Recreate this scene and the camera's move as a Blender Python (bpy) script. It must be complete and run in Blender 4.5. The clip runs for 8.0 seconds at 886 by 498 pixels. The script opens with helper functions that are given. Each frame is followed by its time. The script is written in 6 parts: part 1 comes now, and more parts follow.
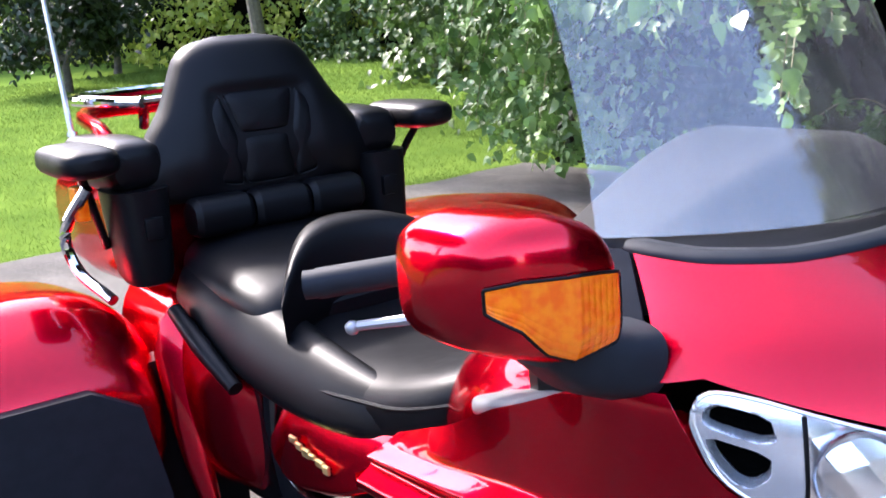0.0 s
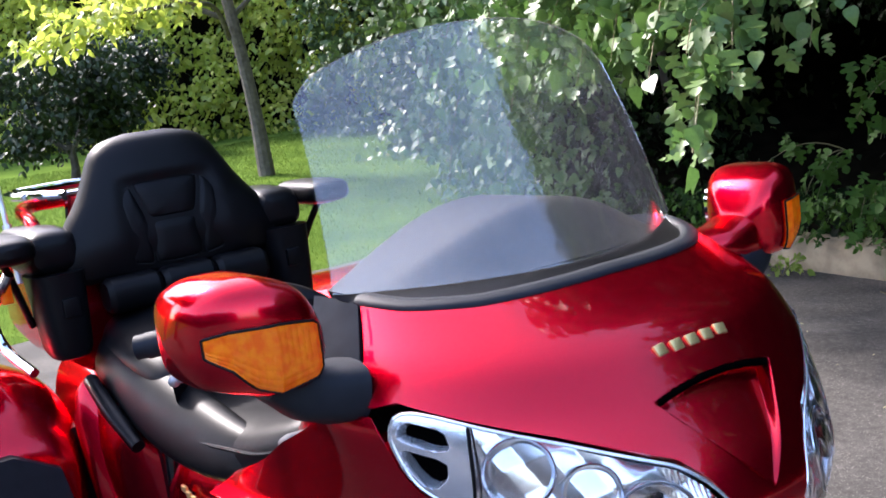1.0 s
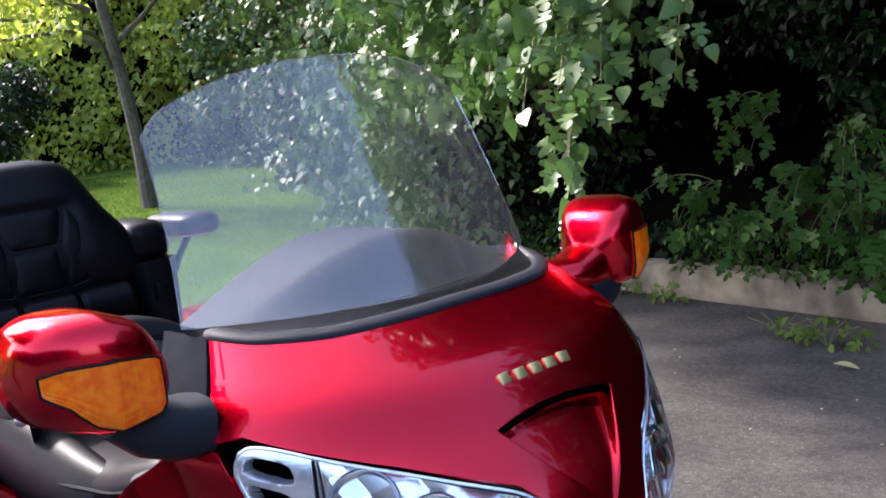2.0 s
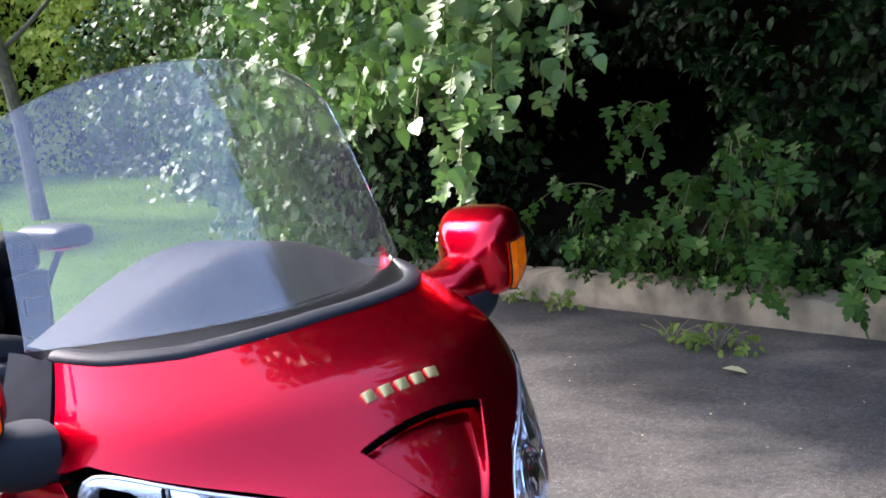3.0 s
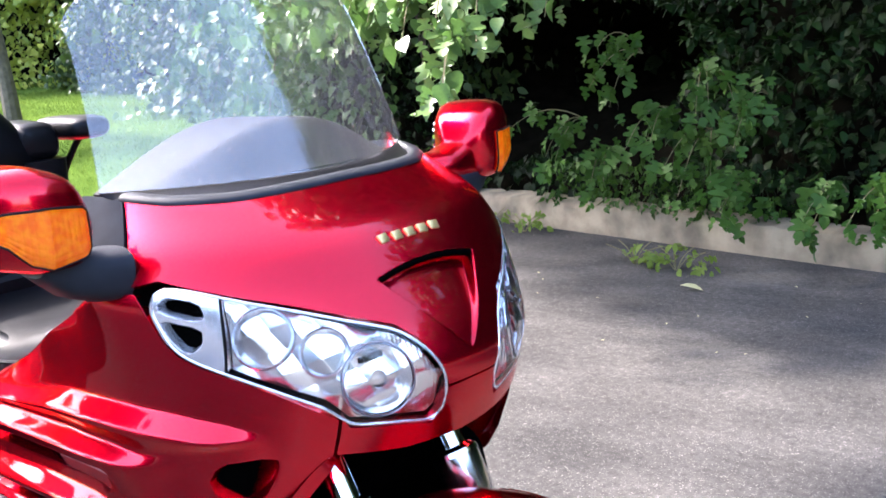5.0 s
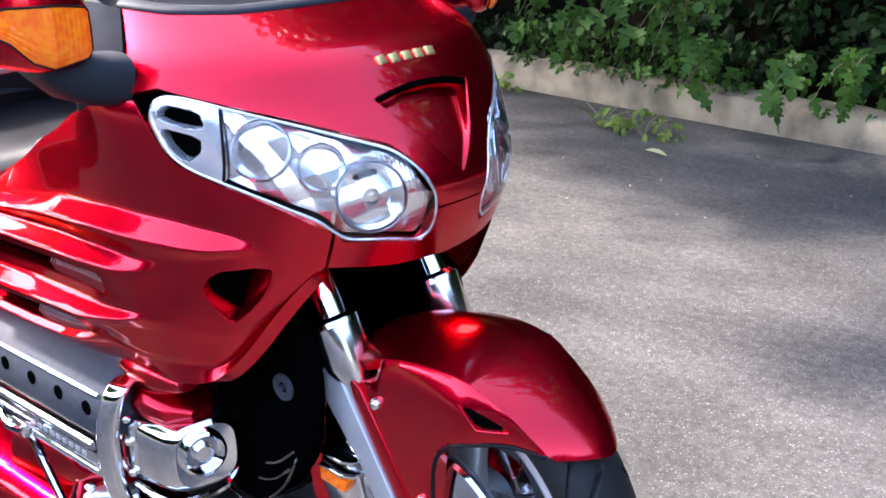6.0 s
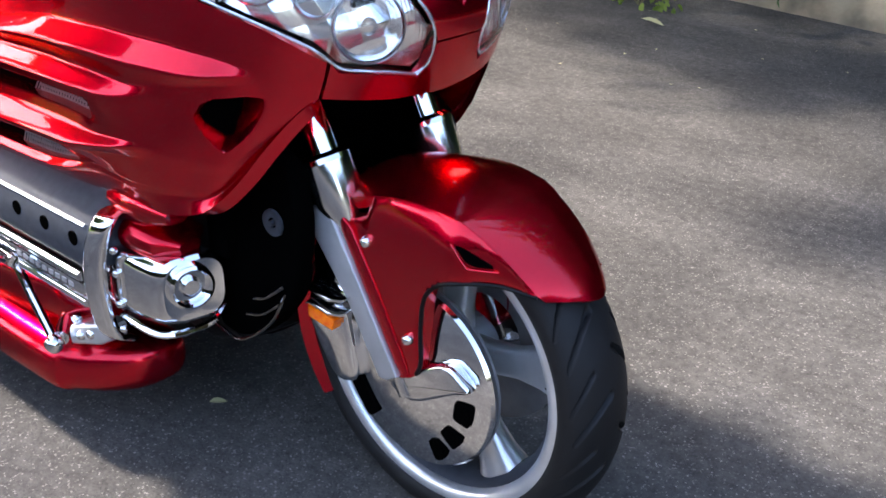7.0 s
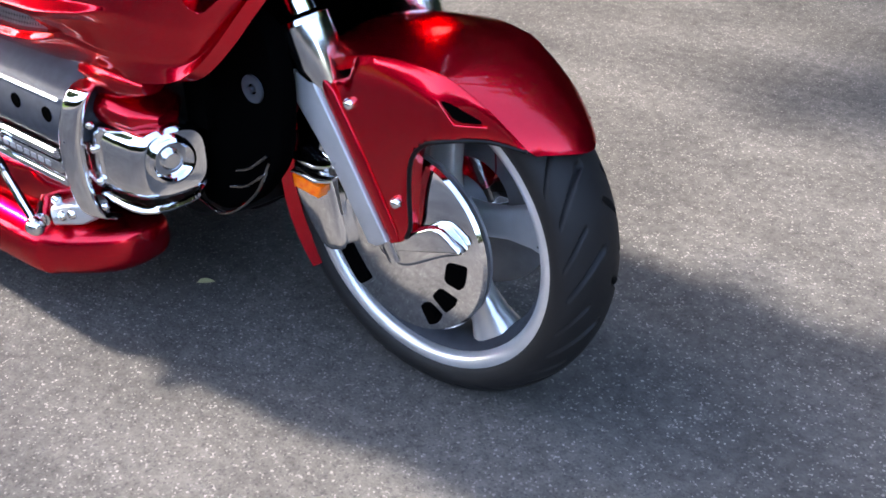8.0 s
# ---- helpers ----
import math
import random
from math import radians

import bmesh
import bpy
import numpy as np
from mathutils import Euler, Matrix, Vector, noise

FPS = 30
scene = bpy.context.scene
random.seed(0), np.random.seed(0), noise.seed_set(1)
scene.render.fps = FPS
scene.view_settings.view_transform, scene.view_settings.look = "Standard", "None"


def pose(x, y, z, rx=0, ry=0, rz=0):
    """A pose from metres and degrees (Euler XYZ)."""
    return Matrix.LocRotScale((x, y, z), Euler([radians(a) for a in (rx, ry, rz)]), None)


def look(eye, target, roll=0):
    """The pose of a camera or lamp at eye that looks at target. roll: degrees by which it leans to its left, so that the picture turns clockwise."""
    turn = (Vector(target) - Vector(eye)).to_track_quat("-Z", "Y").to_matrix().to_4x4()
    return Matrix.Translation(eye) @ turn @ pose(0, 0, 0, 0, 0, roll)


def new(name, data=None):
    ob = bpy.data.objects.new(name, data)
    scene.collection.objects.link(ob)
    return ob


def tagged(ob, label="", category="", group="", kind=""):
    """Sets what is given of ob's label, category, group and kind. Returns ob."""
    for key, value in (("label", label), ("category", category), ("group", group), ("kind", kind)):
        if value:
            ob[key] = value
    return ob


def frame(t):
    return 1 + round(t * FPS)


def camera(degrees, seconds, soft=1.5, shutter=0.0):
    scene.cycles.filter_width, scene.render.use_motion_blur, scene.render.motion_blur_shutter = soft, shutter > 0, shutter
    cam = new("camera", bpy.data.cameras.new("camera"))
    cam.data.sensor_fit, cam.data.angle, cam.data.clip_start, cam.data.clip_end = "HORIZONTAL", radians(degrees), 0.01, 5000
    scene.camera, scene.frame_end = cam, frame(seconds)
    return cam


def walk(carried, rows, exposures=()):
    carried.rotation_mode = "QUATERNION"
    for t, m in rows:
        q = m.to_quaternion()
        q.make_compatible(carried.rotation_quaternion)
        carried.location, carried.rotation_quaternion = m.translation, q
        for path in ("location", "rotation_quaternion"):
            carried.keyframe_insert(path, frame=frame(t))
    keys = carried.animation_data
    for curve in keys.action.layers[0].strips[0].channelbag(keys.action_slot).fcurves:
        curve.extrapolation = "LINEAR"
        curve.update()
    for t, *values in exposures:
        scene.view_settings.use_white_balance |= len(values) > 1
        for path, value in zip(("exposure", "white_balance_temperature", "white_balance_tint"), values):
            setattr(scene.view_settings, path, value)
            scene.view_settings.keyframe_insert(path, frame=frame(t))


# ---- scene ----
cam = camera(46.0, 8.0, soft=1.7)
PATH = [
    (0, (0.216, -0.971, 1.303), (-1.396, 0.127, 0.859), -4.7),
    (0.5, (0.422, -0.933, 1.312), (-1.235, 0.14, 0.991), -6.7),
    (1, (0.587, -0.853, 1.311), (-1.061, 0.235, 0.994), -7.9),
    (1.5, (0.62, -0.838, 1.312), (-0.992, 0.307, 1.007), -8.4),
    (2, (0.631, -0.821, 1.309), (-0.895, 0.44, 1.022), -7.5),
    (2.2, (0.639, -0.813, 1.311), (-0.857, 0.482, 1.026), -7.8),
    (3.3, (0.63, -0.745, 1.298), (-0.757, 0.666, 1.004), -7.3),
    (3.5, (0.642, -0.743, 1.299), (-0.744, 0.668, 1.001), -7.6),
    (4, (0.673, -0.783, 1.284), (-0.719, 0.604, 0.915), -6.6),
    (4.2, (0.687, -0.83, 1.287), (-0.672, 0.591, 0.923), -6.5),
    (5.3, (0.799, -1.035, 1.253), (-0.523, 0.387, 0.774), -4.0),
    (5.5, (0.784, -1.057, 1.251), (-0.497, 0.383, 0.715), -3.1),
    (6, (0.779, -1.06, 1.219), (-0.473, 0.346, 0.546), -1.5),
    (6.5, (0.779, -1.069, 1.194), (-0.437, 0.317, 0.419), 0.3),
    (7, (0.77, -1.072, 1.165), (-0.398, 0.285, 0.273), 1.0),
    (7.5, (0.767, -1.076, 1.134), (-0.358, 0.241, 0.135), 0.5),
    (8, (0.764, -1.084, 1.106), (-0.313, 0.227, 0.046), -0.5),
]
EXPOSURES = [(t, stops + 0.12, 6300 if t < 6.5 else 6650, 20 if t < 6.5 else 15) for t, stops in ((0, 3.05), (0.5, 2.78), (1.0, 2.55), (1.5, 2.36), (2.2, 2.25), (3.3, 2.88), (4.2, 3.22), (5.3, 3.42), (5.6, 3.42), (6.1, 3.2), (7.0, 2.7), (8.0, 3.05))]
walk(cam, [(t, look(eye, target, roll)) for t, eye, target, roll in PATH], EXPOSURES)

# ---- sky and sun ----
SUN_WAY = Vector((-0.72, -0.14, 0.72))
world = bpy.data.worlds.new("sky")
scene.world = world
world.use_nodes = True
wn = world.node_tree
sky = wn.nodes.new("ShaderNodeTexSky")
sky.sky_type, sky.sun_disc = "NISHITA", False
sky.sun_elevation, sky.sun_rotation = radians(44), radians(259)
sky.dust_density = 2.0
wn.nodes["Background"].inputs["Strength"].default_value = 0.15
wn.links.new(sky.outputs[0], wn.nodes["Background"].inputs["Color"])
sun_data = bpy.data.lights.new("sun", "SUN")
sun_data.energy, sun_data.angle, sun_data.color = 1.9, radians(5), (1.0, 0.95, 0.87)
sun = new("sun", sun_data)
sun.matrix_world = look(SUN_WAY * 30, (0, 0, 0))


# ---- materials ----
def rgba(c):
    return (*c, 1)


def material(name, color, rough=0.5, metal=0.0, dark=None, scale=30.0, bump=0.0, bump_scale=200.0, coat=0.0,
             rough_vary=0.0, island=None, translucent=0.0, spec=0.5, detail=6.0):
    m = bpy.data.materials.new(name)
    m.use_nodes = True
    nt = m.node_tree
    b = nt.nodes["Principled BSDF"]
    b.inputs["Base Color"].default_value = rgba(color)
    b.inputs["Roughness"].default_value = rough
    b.inputs["Metallic"].default_value = metal
    b.inputs["Coat Weight"].default_value = coat
    b.inputs["Coat Roughness"].default_value = 0.03
    b.inputs["Specular IOR Level"].default_value = spec
    co = nt.nodes.new("ShaderNodeTexCoord")
    if dark is not None:
        n1 = nt.nodes.new("ShaderNodeTexNoise")
        n1.inputs["Scale"].default_value, n1.inputs["Detail"].default_value = scale, detail
        nt.links.new(co.outputs["Object"], n1.inputs["Vector"])
        mix = nt.nodes.new("ShaderNodeMix")
        mix.data_type = "RGBA"
        mix.inputs[6].default_value, mix.inputs[7].default_value = rgba(dark), rgba(color)
        ramp = nt.nodes.new("ShaderNodeMapRange")
        ramp.inputs["From Min"].default_value, ramp.inputs["From Max"].default_value = 0.35, 0.65
        nt.links.new(n1.outputs["Fac"], ramp.inputs["Value"])
        nt.links.new(ramp.outputs[0], mix.inputs[0])
        last = mix.outputs[2]
        if island is not None:
            geo = nt.nodes.new("ShaderNodeNewGeometry")
            mix2 = nt.nodes.new("ShaderNodeMix")
            mix2.data_type = "RGBA"
            mix2.inputs[7].default_value = rgba(island)
            pw = nt.nodes.new("ShaderNodeMath")
            pw.operation = "POWER"
            pw.inputs[1].default_value = 2.0
            nt.links.new(geo.outputs["Random Per Island"], pw.inputs[0])
            nt.links.new(pw.outputs[0], mix2.inputs[0])
            nt.links.new(last, mix2.inputs[6])
            last = mix2.outputs[2]
        nt.links.new(last, b.inputs["Base Color"])
        if rough_vary:
            rr = nt.nodes.new("ShaderNodeMapRange")
            rr.inputs["To Min"].default_value, rr.inputs["To Max"].default_value = rough - rough_vary, rough + rough_vary
            nt.links.new(n1.outputs["Fac"], rr.inputs["Value"])
            nt.links.new(rr.outputs[0], b.inputs["Roughness"])
    if bump:
        n2 = nt.nodes.new("ShaderNodeTexNoise")
        n2.inputs["Scale"].default_value, n2.inputs["Detail"].default_value = bump_scale, 4
        nt.links.new(co.outputs["Object"], n2.inputs["Vector"])
        bp = nt.nodes.new("ShaderNodeBump")
        bp.inputs["Strength"].default_value, bp.inputs["Distance"].default_value = bump, 0.004
        nt.links.new(n2.outputs["Fac"], bp.inputs["Height"])
        nt.links.new(bp.outputs[0], b.inputs["Normal"])
    if translucent:
        tr = nt.nodes.new("ShaderNodeBsdfTranslucent")
        tr.inputs["Color"].default_value = rgba(tuple(min(1.0, c * 1.6) for c in color))
        ad = nt.nodes.new("ShaderNodeMixShader")
        ad.inputs[0].default_value = translucent
        nt.links.new(b.outputs[0], ad.inputs[1])
        nt.links.new(tr.outputs[0], ad.inputs[2])
        nt.links.new(ad.outputs[0], nt.nodes["Material Output"].inputs["Surface"])
    return m


def glass(name, color, rough=0.0, ior=1.45):
    m = bpy.data.materials.new(name)
    m.use_nodes = True
    b = m.node_tree.nodes["Principled BSDF"]
    b.inputs["Base Color"].default_value = rgba(color)
    b.inputs["Roughness"].default_value = rough
    b.inputs["Transmission Weight"].default_value = 1.0
    b.inputs["IOR"].default_value = ior
    return m


RED = material("candy_red_paint", (0.6, 0.0016, 0.018), 0.27, 0.97, (0.52, 0.001, 0.014), 3, coat=0.6)
RED.node_tree.nodes["Principled BSDF"].inputs["Specular Tint"].default_value = (0.9, 0.3, 0.36, 1)
BLACK_PLASTIC = material("black_plastic", (0.004, 0.004, 0.005), 0.38, 0, (0.003, 0.003, 0.0035), 40, bump=0.06, bump_scale=700, spec=0.13)
GREY_PLASTIC = material("grey_plastic", (0.011, 0.0135, 0.018), 0.58, 0, (0.008, 0.010, 0.014), 30, bump=0.06, bump_scale=900, spec=0.2)
BOOT = material("mount_rubber", (0.012, 0.015, 0.021), 0.7, 0, (0.009, 0.011, 0.016), 30, bump=0.06, bump_scale=900, spec=0.03)
PAD = material("grey_pad", (0.10, 0.10, 0.105), 0.55, 0, (0.08, 0.08, 0.085), 30, bump=0.1, bump_scale=700, spec=0.2)
DASH = material("charcoal_dash", (0.007, 0.0075, 0.008), 0.7, 0, (0.005, 0.005, 0.006), 30, bump=0.12, bump_scale=900, spec=0.15)
LEATHER = material("black_vinyl", (0.002, 0.002, 0.003), 0.46, 0, (0.0015, 0.0015, 0.002), 18, bump=0.08, bump_scale=380, rough_vary=0.1, spec=0.17)
PIPING = material("seam_piping", (0.003, 0.003, 0.0035), 0.4, spec=0.25)
BRUSHED = material("satin_chrome", (0.80, 0.81, 0.82), 0.17, 1.0, (0.68, 0.69, 0.70), 30, rough_vary=0.05)
GUARD = material("silver_lacquer", (0.42, 0.42, 0.42), 0.4, 0.5, (0.37, 0.37, 0.37), 25, rough_vary=0.06)
CHROME = material("chrome", (0.82, 0.83, 0.85), 0.06, 1.0, (0.72, 0.73, 0.75), 14, rough_vary=0.03)
SILVER = material("silver_paint", (0.74, 0.75, 0.77), 0.3, 0.75, (0.66, 0.67, 0.68), 25, rough_vary=0.06)
ALLOY = material("grey_alloy", (0.34, 0.34, 0.35), 0.45, 0.7, (0.26, 0.26, 0.27), 25, rough_vary=0.1)
ENGINE = material("dark_engine", (0.005, 0.005, 0.006), 0.5, 0.1, (0.003, 0.003, 0.003), 30, bump=0.2, bump_scale=120, spec=0.12)
COVER_GREY = material("valve_cover_grey", (0.035, 0.04, 0.05), 0.5, 0, (0.026, 0.03, 0.038), 60, bump=0.1, bump_scale=500, spec=0.3)
RUBBER = material("tyre_rubber", (0.008, 0.008, 0.0085), 0.6, 0, (0.005, 0.005, 0.0055), 26, bump=0.12, bump_scale=500, rough_vary=0.1, spec=0.3)
GOLD = material("gold_emblem", (0.92, 0.66, 0.28), 0.3, 0.85)
AMBER = material("amber_lens", (1.0, 0.21, 0.002), 0.18, 0, (0.95, 0.12, 0.0), 80, coat=0.25, bump=0.2, bump_scale=160, detail=2, spec=0.4)
# flat black: paints the shade inside openings, also used on black parts
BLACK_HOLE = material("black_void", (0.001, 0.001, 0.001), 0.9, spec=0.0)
WIND_GLASS = glass("windshield_acrylic", (0.95, 0.97, 0.985), 0.0, 1.6)


def sky_veil(m, amount):
    """A thin pale film and streaks that paint reflected sky onto a clear sheet."""
    nt = m.node_tree
    b = nt.nodes["Principled BSDF"]
    co, mp, no = nt.nodes.new("ShaderNodeTexCoord"), nt.nodes.new("ShaderNodeMapping"), nt.nodes.new("ShaderNodeTexNoise")
    mp.inputs["Rotation"].default_value = (0, radians(24), 0)
    mp.inputs["Scale"].default_value = (26, 26, 3)
    no.inputs["Scale"].default_value, no.inputs["Detail"].default_value = 1.0, 6
    nt.links.new(co.outputs["Object"], mp.inputs[0])
    nt.links.new(mp.outputs[0], no.inputs["Vector"])
    rng = nt.nodes.new("ShaderNodeMapRange")
    rng.inputs["From Min"].default_value, rng.inputs["From Max"].default_value = 0.3, 0.75
    rng.inputs["To Min"].default_value, rng.inputs["To Max"].default_value = amount * 0.55, amount * 1.7
    nt.links.new(no.outputs["Fac"], rng.inputs["Value"])
    film, tr, ad, mx = nt.nodes.new("ShaderNodeBsdfDiffuse"), nt.nodes.new("ShaderNodeBsdfTranslucent"), nt.nodes.new("ShaderNodeMixShader"), nt.nodes.new("ShaderNodeMixShader")
    film.inputs["Color"].default_value = tr.inputs["Color"].default_value = (0.85, 0.88, 0.95, 1)
    nt.links.new(film.outputs[0], ad.inputs[1])
    nt.links.new(tr.outputs[0], ad.inputs[2])
    nt.links.new(rng.outputs[0], mx.inputs[0])
    nt.links.new(b.outputs[0], mx.inputs[1])
    nt.links.new(ad.outputs[0], mx.inputs[2])
    nt.links.new(mx.outputs[0], nt.nodes["Material Output"].inputs["Surface"])


# pale film helps out the weak sky reflection on the windshield
sky_veil(WIND_GLASS, 0.014)
BRIGHT_REFLECTOR = material("bright_reflector", (0.93, 0.94, 0.96), 0.2, 1.0, (0.86, 0.87, 0.9), 60, rough_vary=0.05)
MIRRORED = material("mirrored_bowl", (0.93, 0.94, 0.97), 0.24, 0.85, (0.82, 0.84, 0.88), 40, rough_vary=0.06)
GLOSS_BLACK = material("gloss_black", (0.004, 0.004, 0.005), 0.12, 0, (0.003, 0.003, 0.003), 30, coat=1.0)
LENS_GLASS = glass("clear_lens", (0.97, 0.98, 0.99), 0.02, 1.4)
ASPHALT = material("asphalt", (0.090, 0.0855, 0.077), 0.9, 0, (0.054, 0.052, 0.048), 1.1, bump=0.6, bump_scale=150, detail=14, spec=0.08)


def speckle(m, scale, pale, amount):
    """Small pale and dark stones set into a surface."""
    nt = m.node_tree
    b = nt.nodes["Principled BSDF"]
    was = b.inputs["Base Color"].links[0].from_socket
    co = nt.nodes.new("ShaderNodeTexCoord")
    vo = nt.nodes.new("ShaderNodeTexVoronoi")
    vo.inputs["Scale"].default_value = scale
    nt.links.new(co.outputs["Object"], vo.inputs["Vector"])
    sep = nt.nodes.new("ShaderNodeSeparateColor")
    nt.links.new(vo.outputs["Color"], sep.inputs[0])
    for channel, lo, hi, tone in ((0, 1.0 - amount, 1.0, pale), (1, 1.0 - amount * 2.4, 1.0, (0.045, 0.043, 0.043))):
        pick = nt.nodes.new("ShaderNodeMapRange")
        pick.inputs["From Min"].default_value, pick.inputs["From Max"].default_value = lo, hi
        pick.inputs["To Max"].default_value = 0.8
        nt.links.new(sep.outputs[channel], pick.inputs["Value"])
        mix = nt.nodes.new("ShaderNodeMix")
        mix.data_type = "RGBA"
        mix.inputs[7].default_value = rgba(tone)
        nt.links.new(pick.outputs[0], mix.inputs[0])
        nt.links.new(was, mix.inputs[6])
        was = mix.outputs[2]
    # scuffed, blotched patches between the stones
    mo, rng, mul = nt.nodes.new("ShaderNodeTexNoise"), nt.nodes.new("ShaderNodeMapRange"), nt.nodes.new("ShaderNodeMix")
    mo.inputs["Scale"].default_value, mo.inputs["Detail"].default_value, mo.inputs["Roughness"].default_value = 34, 9, 0.75
    nt.links.new(co.outputs["Object"], mo.inputs["Vector"])
    rng.inputs["From Min"].default_value, rng.inputs["From Max"].default_value = 0.3, 0.7
    rng.inputs["To Min"].default_value, rng.inputs["To Max"].default_value = 0.6, 1.35
    nt.links.new(mo.outputs["Fac"], rng.inputs["Value"])
    mul.data_type, mul.blend_type = "RGBA", "MULTIPLY"
    mul.inputs[0].default_value = 1.0
    nt.links.new(was, mul.inputs[6])
    # dusty streaks swept across the drive
    mp, du, dr, add = nt.nodes.new("ShaderNodeMapping"), nt.nodes.new("ShaderNodeTexNoise"), nt.nodes.new("ShaderNodeMapRange"), nt.nodes.new("ShaderNodeMath")
    mp.inputs["Rotation"].default_value, mp.inputs["Scale"].default_value = (0, 0, radians(-50)), (1.0, 2.0, 1.0)
    du.inputs["Scale"].default_value, du.inputs["Detail"].default_value, du.inputs["Roughness"].default_value = 2.2, 4, 0.5
    nt.links.new(co.outputs["Object"], mp.inputs[0])
    nt.links.new(mp.outputs[0], du.inputs["Vector"])
    dr.inputs["From Min"].default_value, dr.inputs["From Max"].default_value = 0.42, 0.66
    dr.inputs["To Min"].default_value, dr.inputs["To Max"].default_value = 0.9, 1.18
    nt.links.new(du.outputs["Fac"], dr.inputs["Value"])
    add.operation = "MULTIPLY"
    nt.links.new(rng.outputs[0], add.inputs[0])
    nt.links.new(dr.outputs[0], add.inputs[1])
    nt.links.new(add.outputs[0], mul.inputs[7])
    nt.links.new(mul.outputs[2], b.inputs["Base Color"])


speckle(ASPHALT, 300, (0.21, 0.197, 0.18), 0.1)
CONCRETE = material("weathered_concrete", (0.35, 0.285, 0.19), 0.9, 0, (0.15, 0.12, 0.08), 6, bump=0.6, bump_scale=60, detail=14)
GRASS = material("lawn_soil", (0.085, 0.135, 0.024), 0.9, 0, (0.05, 0.09, 0.016), 1.2, bump=0.5, bump_scale=30, spec=0.0)
BLADE = material("grass_blade", (0.095, 0.155, 0.028), 0.7, 0, (0.06, 0.105, 0.018), 0.7, island=(0.14, 0.19, 0.04), translucent=0.3, spec=0.05)
# near-black backing colour: shade between leaves, painted on bank and wood sheets
SHADE_BACKING = material("shade_backing", (0.007, 0.006, 0.004), 0.95, 0, (0.003, 0.003, 0.002), 8, bump=0.6, bump_scale=40, spec=0.0)
BARK = material("grey_bark", (0.16, 0.13, 0.105), 0.9, 0, (0.09, 0.075, 0.06), 14, bump=0.8, bump_scale=45)
TWIG = material("green_twig", (0.17, 0.15, 0.07), 0.8)
VINE = material("vine_leaf", (0.026, 0.07, 0.010), 0.5, 0, (0.014, 0.04, 0.006), 3, island=(0.09, 0.19, 0.028), translucent=0.22, spec=0.15)
LEAF = material("pale_green_leaf", (0.08, 0.165, 0.035), 0.42, 0, (0.04, 0.095, 0.02), 6, island=(0.19, 0.29, 0.09), translucent=0.22, spec=0.45)
# ivy green pulled almost to black: the bank's shade is in the colour
IVY = material("shaded_ivy_leaf", (0.006, 0.0145, 0.004), 0.5, 0, (0.0035, 0.008, 0.002), 6, island=(0.014, 0.03, 0.007), translucent=0.12, spec=0.08)
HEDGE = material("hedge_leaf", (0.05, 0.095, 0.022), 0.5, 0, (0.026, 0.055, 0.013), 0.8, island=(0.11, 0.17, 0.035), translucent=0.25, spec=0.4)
# yellow-green leaves, brightened so that the far hedge looks sunlit
BRIGHT = material("sunlit_yellow_green_leaf", (0.34, 0.4, 0.06), 0.5, 0, (0.16, 0.23, 0.035), 0.8, island=(0.55, 0.5, 0.09), translucent=0.45, spec=0.4)
# dark leaf green; on the thicket its darkness stands for shade
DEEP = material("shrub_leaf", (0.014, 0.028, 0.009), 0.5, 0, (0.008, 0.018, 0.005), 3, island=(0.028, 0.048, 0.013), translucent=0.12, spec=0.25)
# shrub green darkened too, to hold the shade over the bank
SHRUB = material("shaded_rosette_leaf", (0.010, 0.028, 0.006), 0.5, 0, (0.006, 0.018, 0.004), 5, island=(0.02, 0.047, 0.010), translucent=0.15, spec=0.09)
WEED = material("weed_leaf", (0.13, 0.21, 0.03), 0.6, 0, (0.06, 0.12, 0.018), 20, island=(0.24, 0.27, 0.06), translucent=0.3, spec=0.2)
DRY = material("dry_leaf", (0.42, 0.40, 0.2), 0.7)


# ---- mesh helpers ----
def sharp_by_angle(bm, limit=0.6):
    for f in bm.faces:
        f.smooth = True
    for e in bm.edges:
        if len(e.link_faces) == 2 and e.calc_face_angle(0) > limit:
            e.smooth = False


def part(name, bm, mat, parent=None, label="", flip_y=False):
    if flip_y:
        for v in bm.verts:
            v.co.y = -v.co.y
        bmesh.ops.reverse_faces(bm, faces=bm.faces)
    sharp_by_angle(bm)
    me = bpy.data.meshes.new(name)
    bm.to_mesh(me)
    bm.free()
    me.materials.append(mat)
    ob = new(name, me)
    ob.parent = parent
    if label:
        tagged(ob, label)
    return ob


def sheet(p, cu=False, cv=False):
    """A grid of points as quads; closed along u or v where asked."""
    bm = bmesh.new()
    nu, nv = p.shape[:2]
    vs = [[bm.verts.new(p[i, j]) for j in range(nv)] for i in range(nu)]
    for i in range(nu if cu else nu - 1):
        for j in range(nv if cv else nv - 1):
            a, b = (i + 1) % nu, (j + 1) % nv
            bm.faces.new((vs[i][j], vs[a][j], vs[a][b], vs[i][b]))
    return bm


def normals(p):
    n = np.cross(np.gradient(p, axis=0), np.gradient(p, axis=1))
    return n / np.maximum(np.linalg.norm(n, axis=-1, keepdims=True), 1e-9)


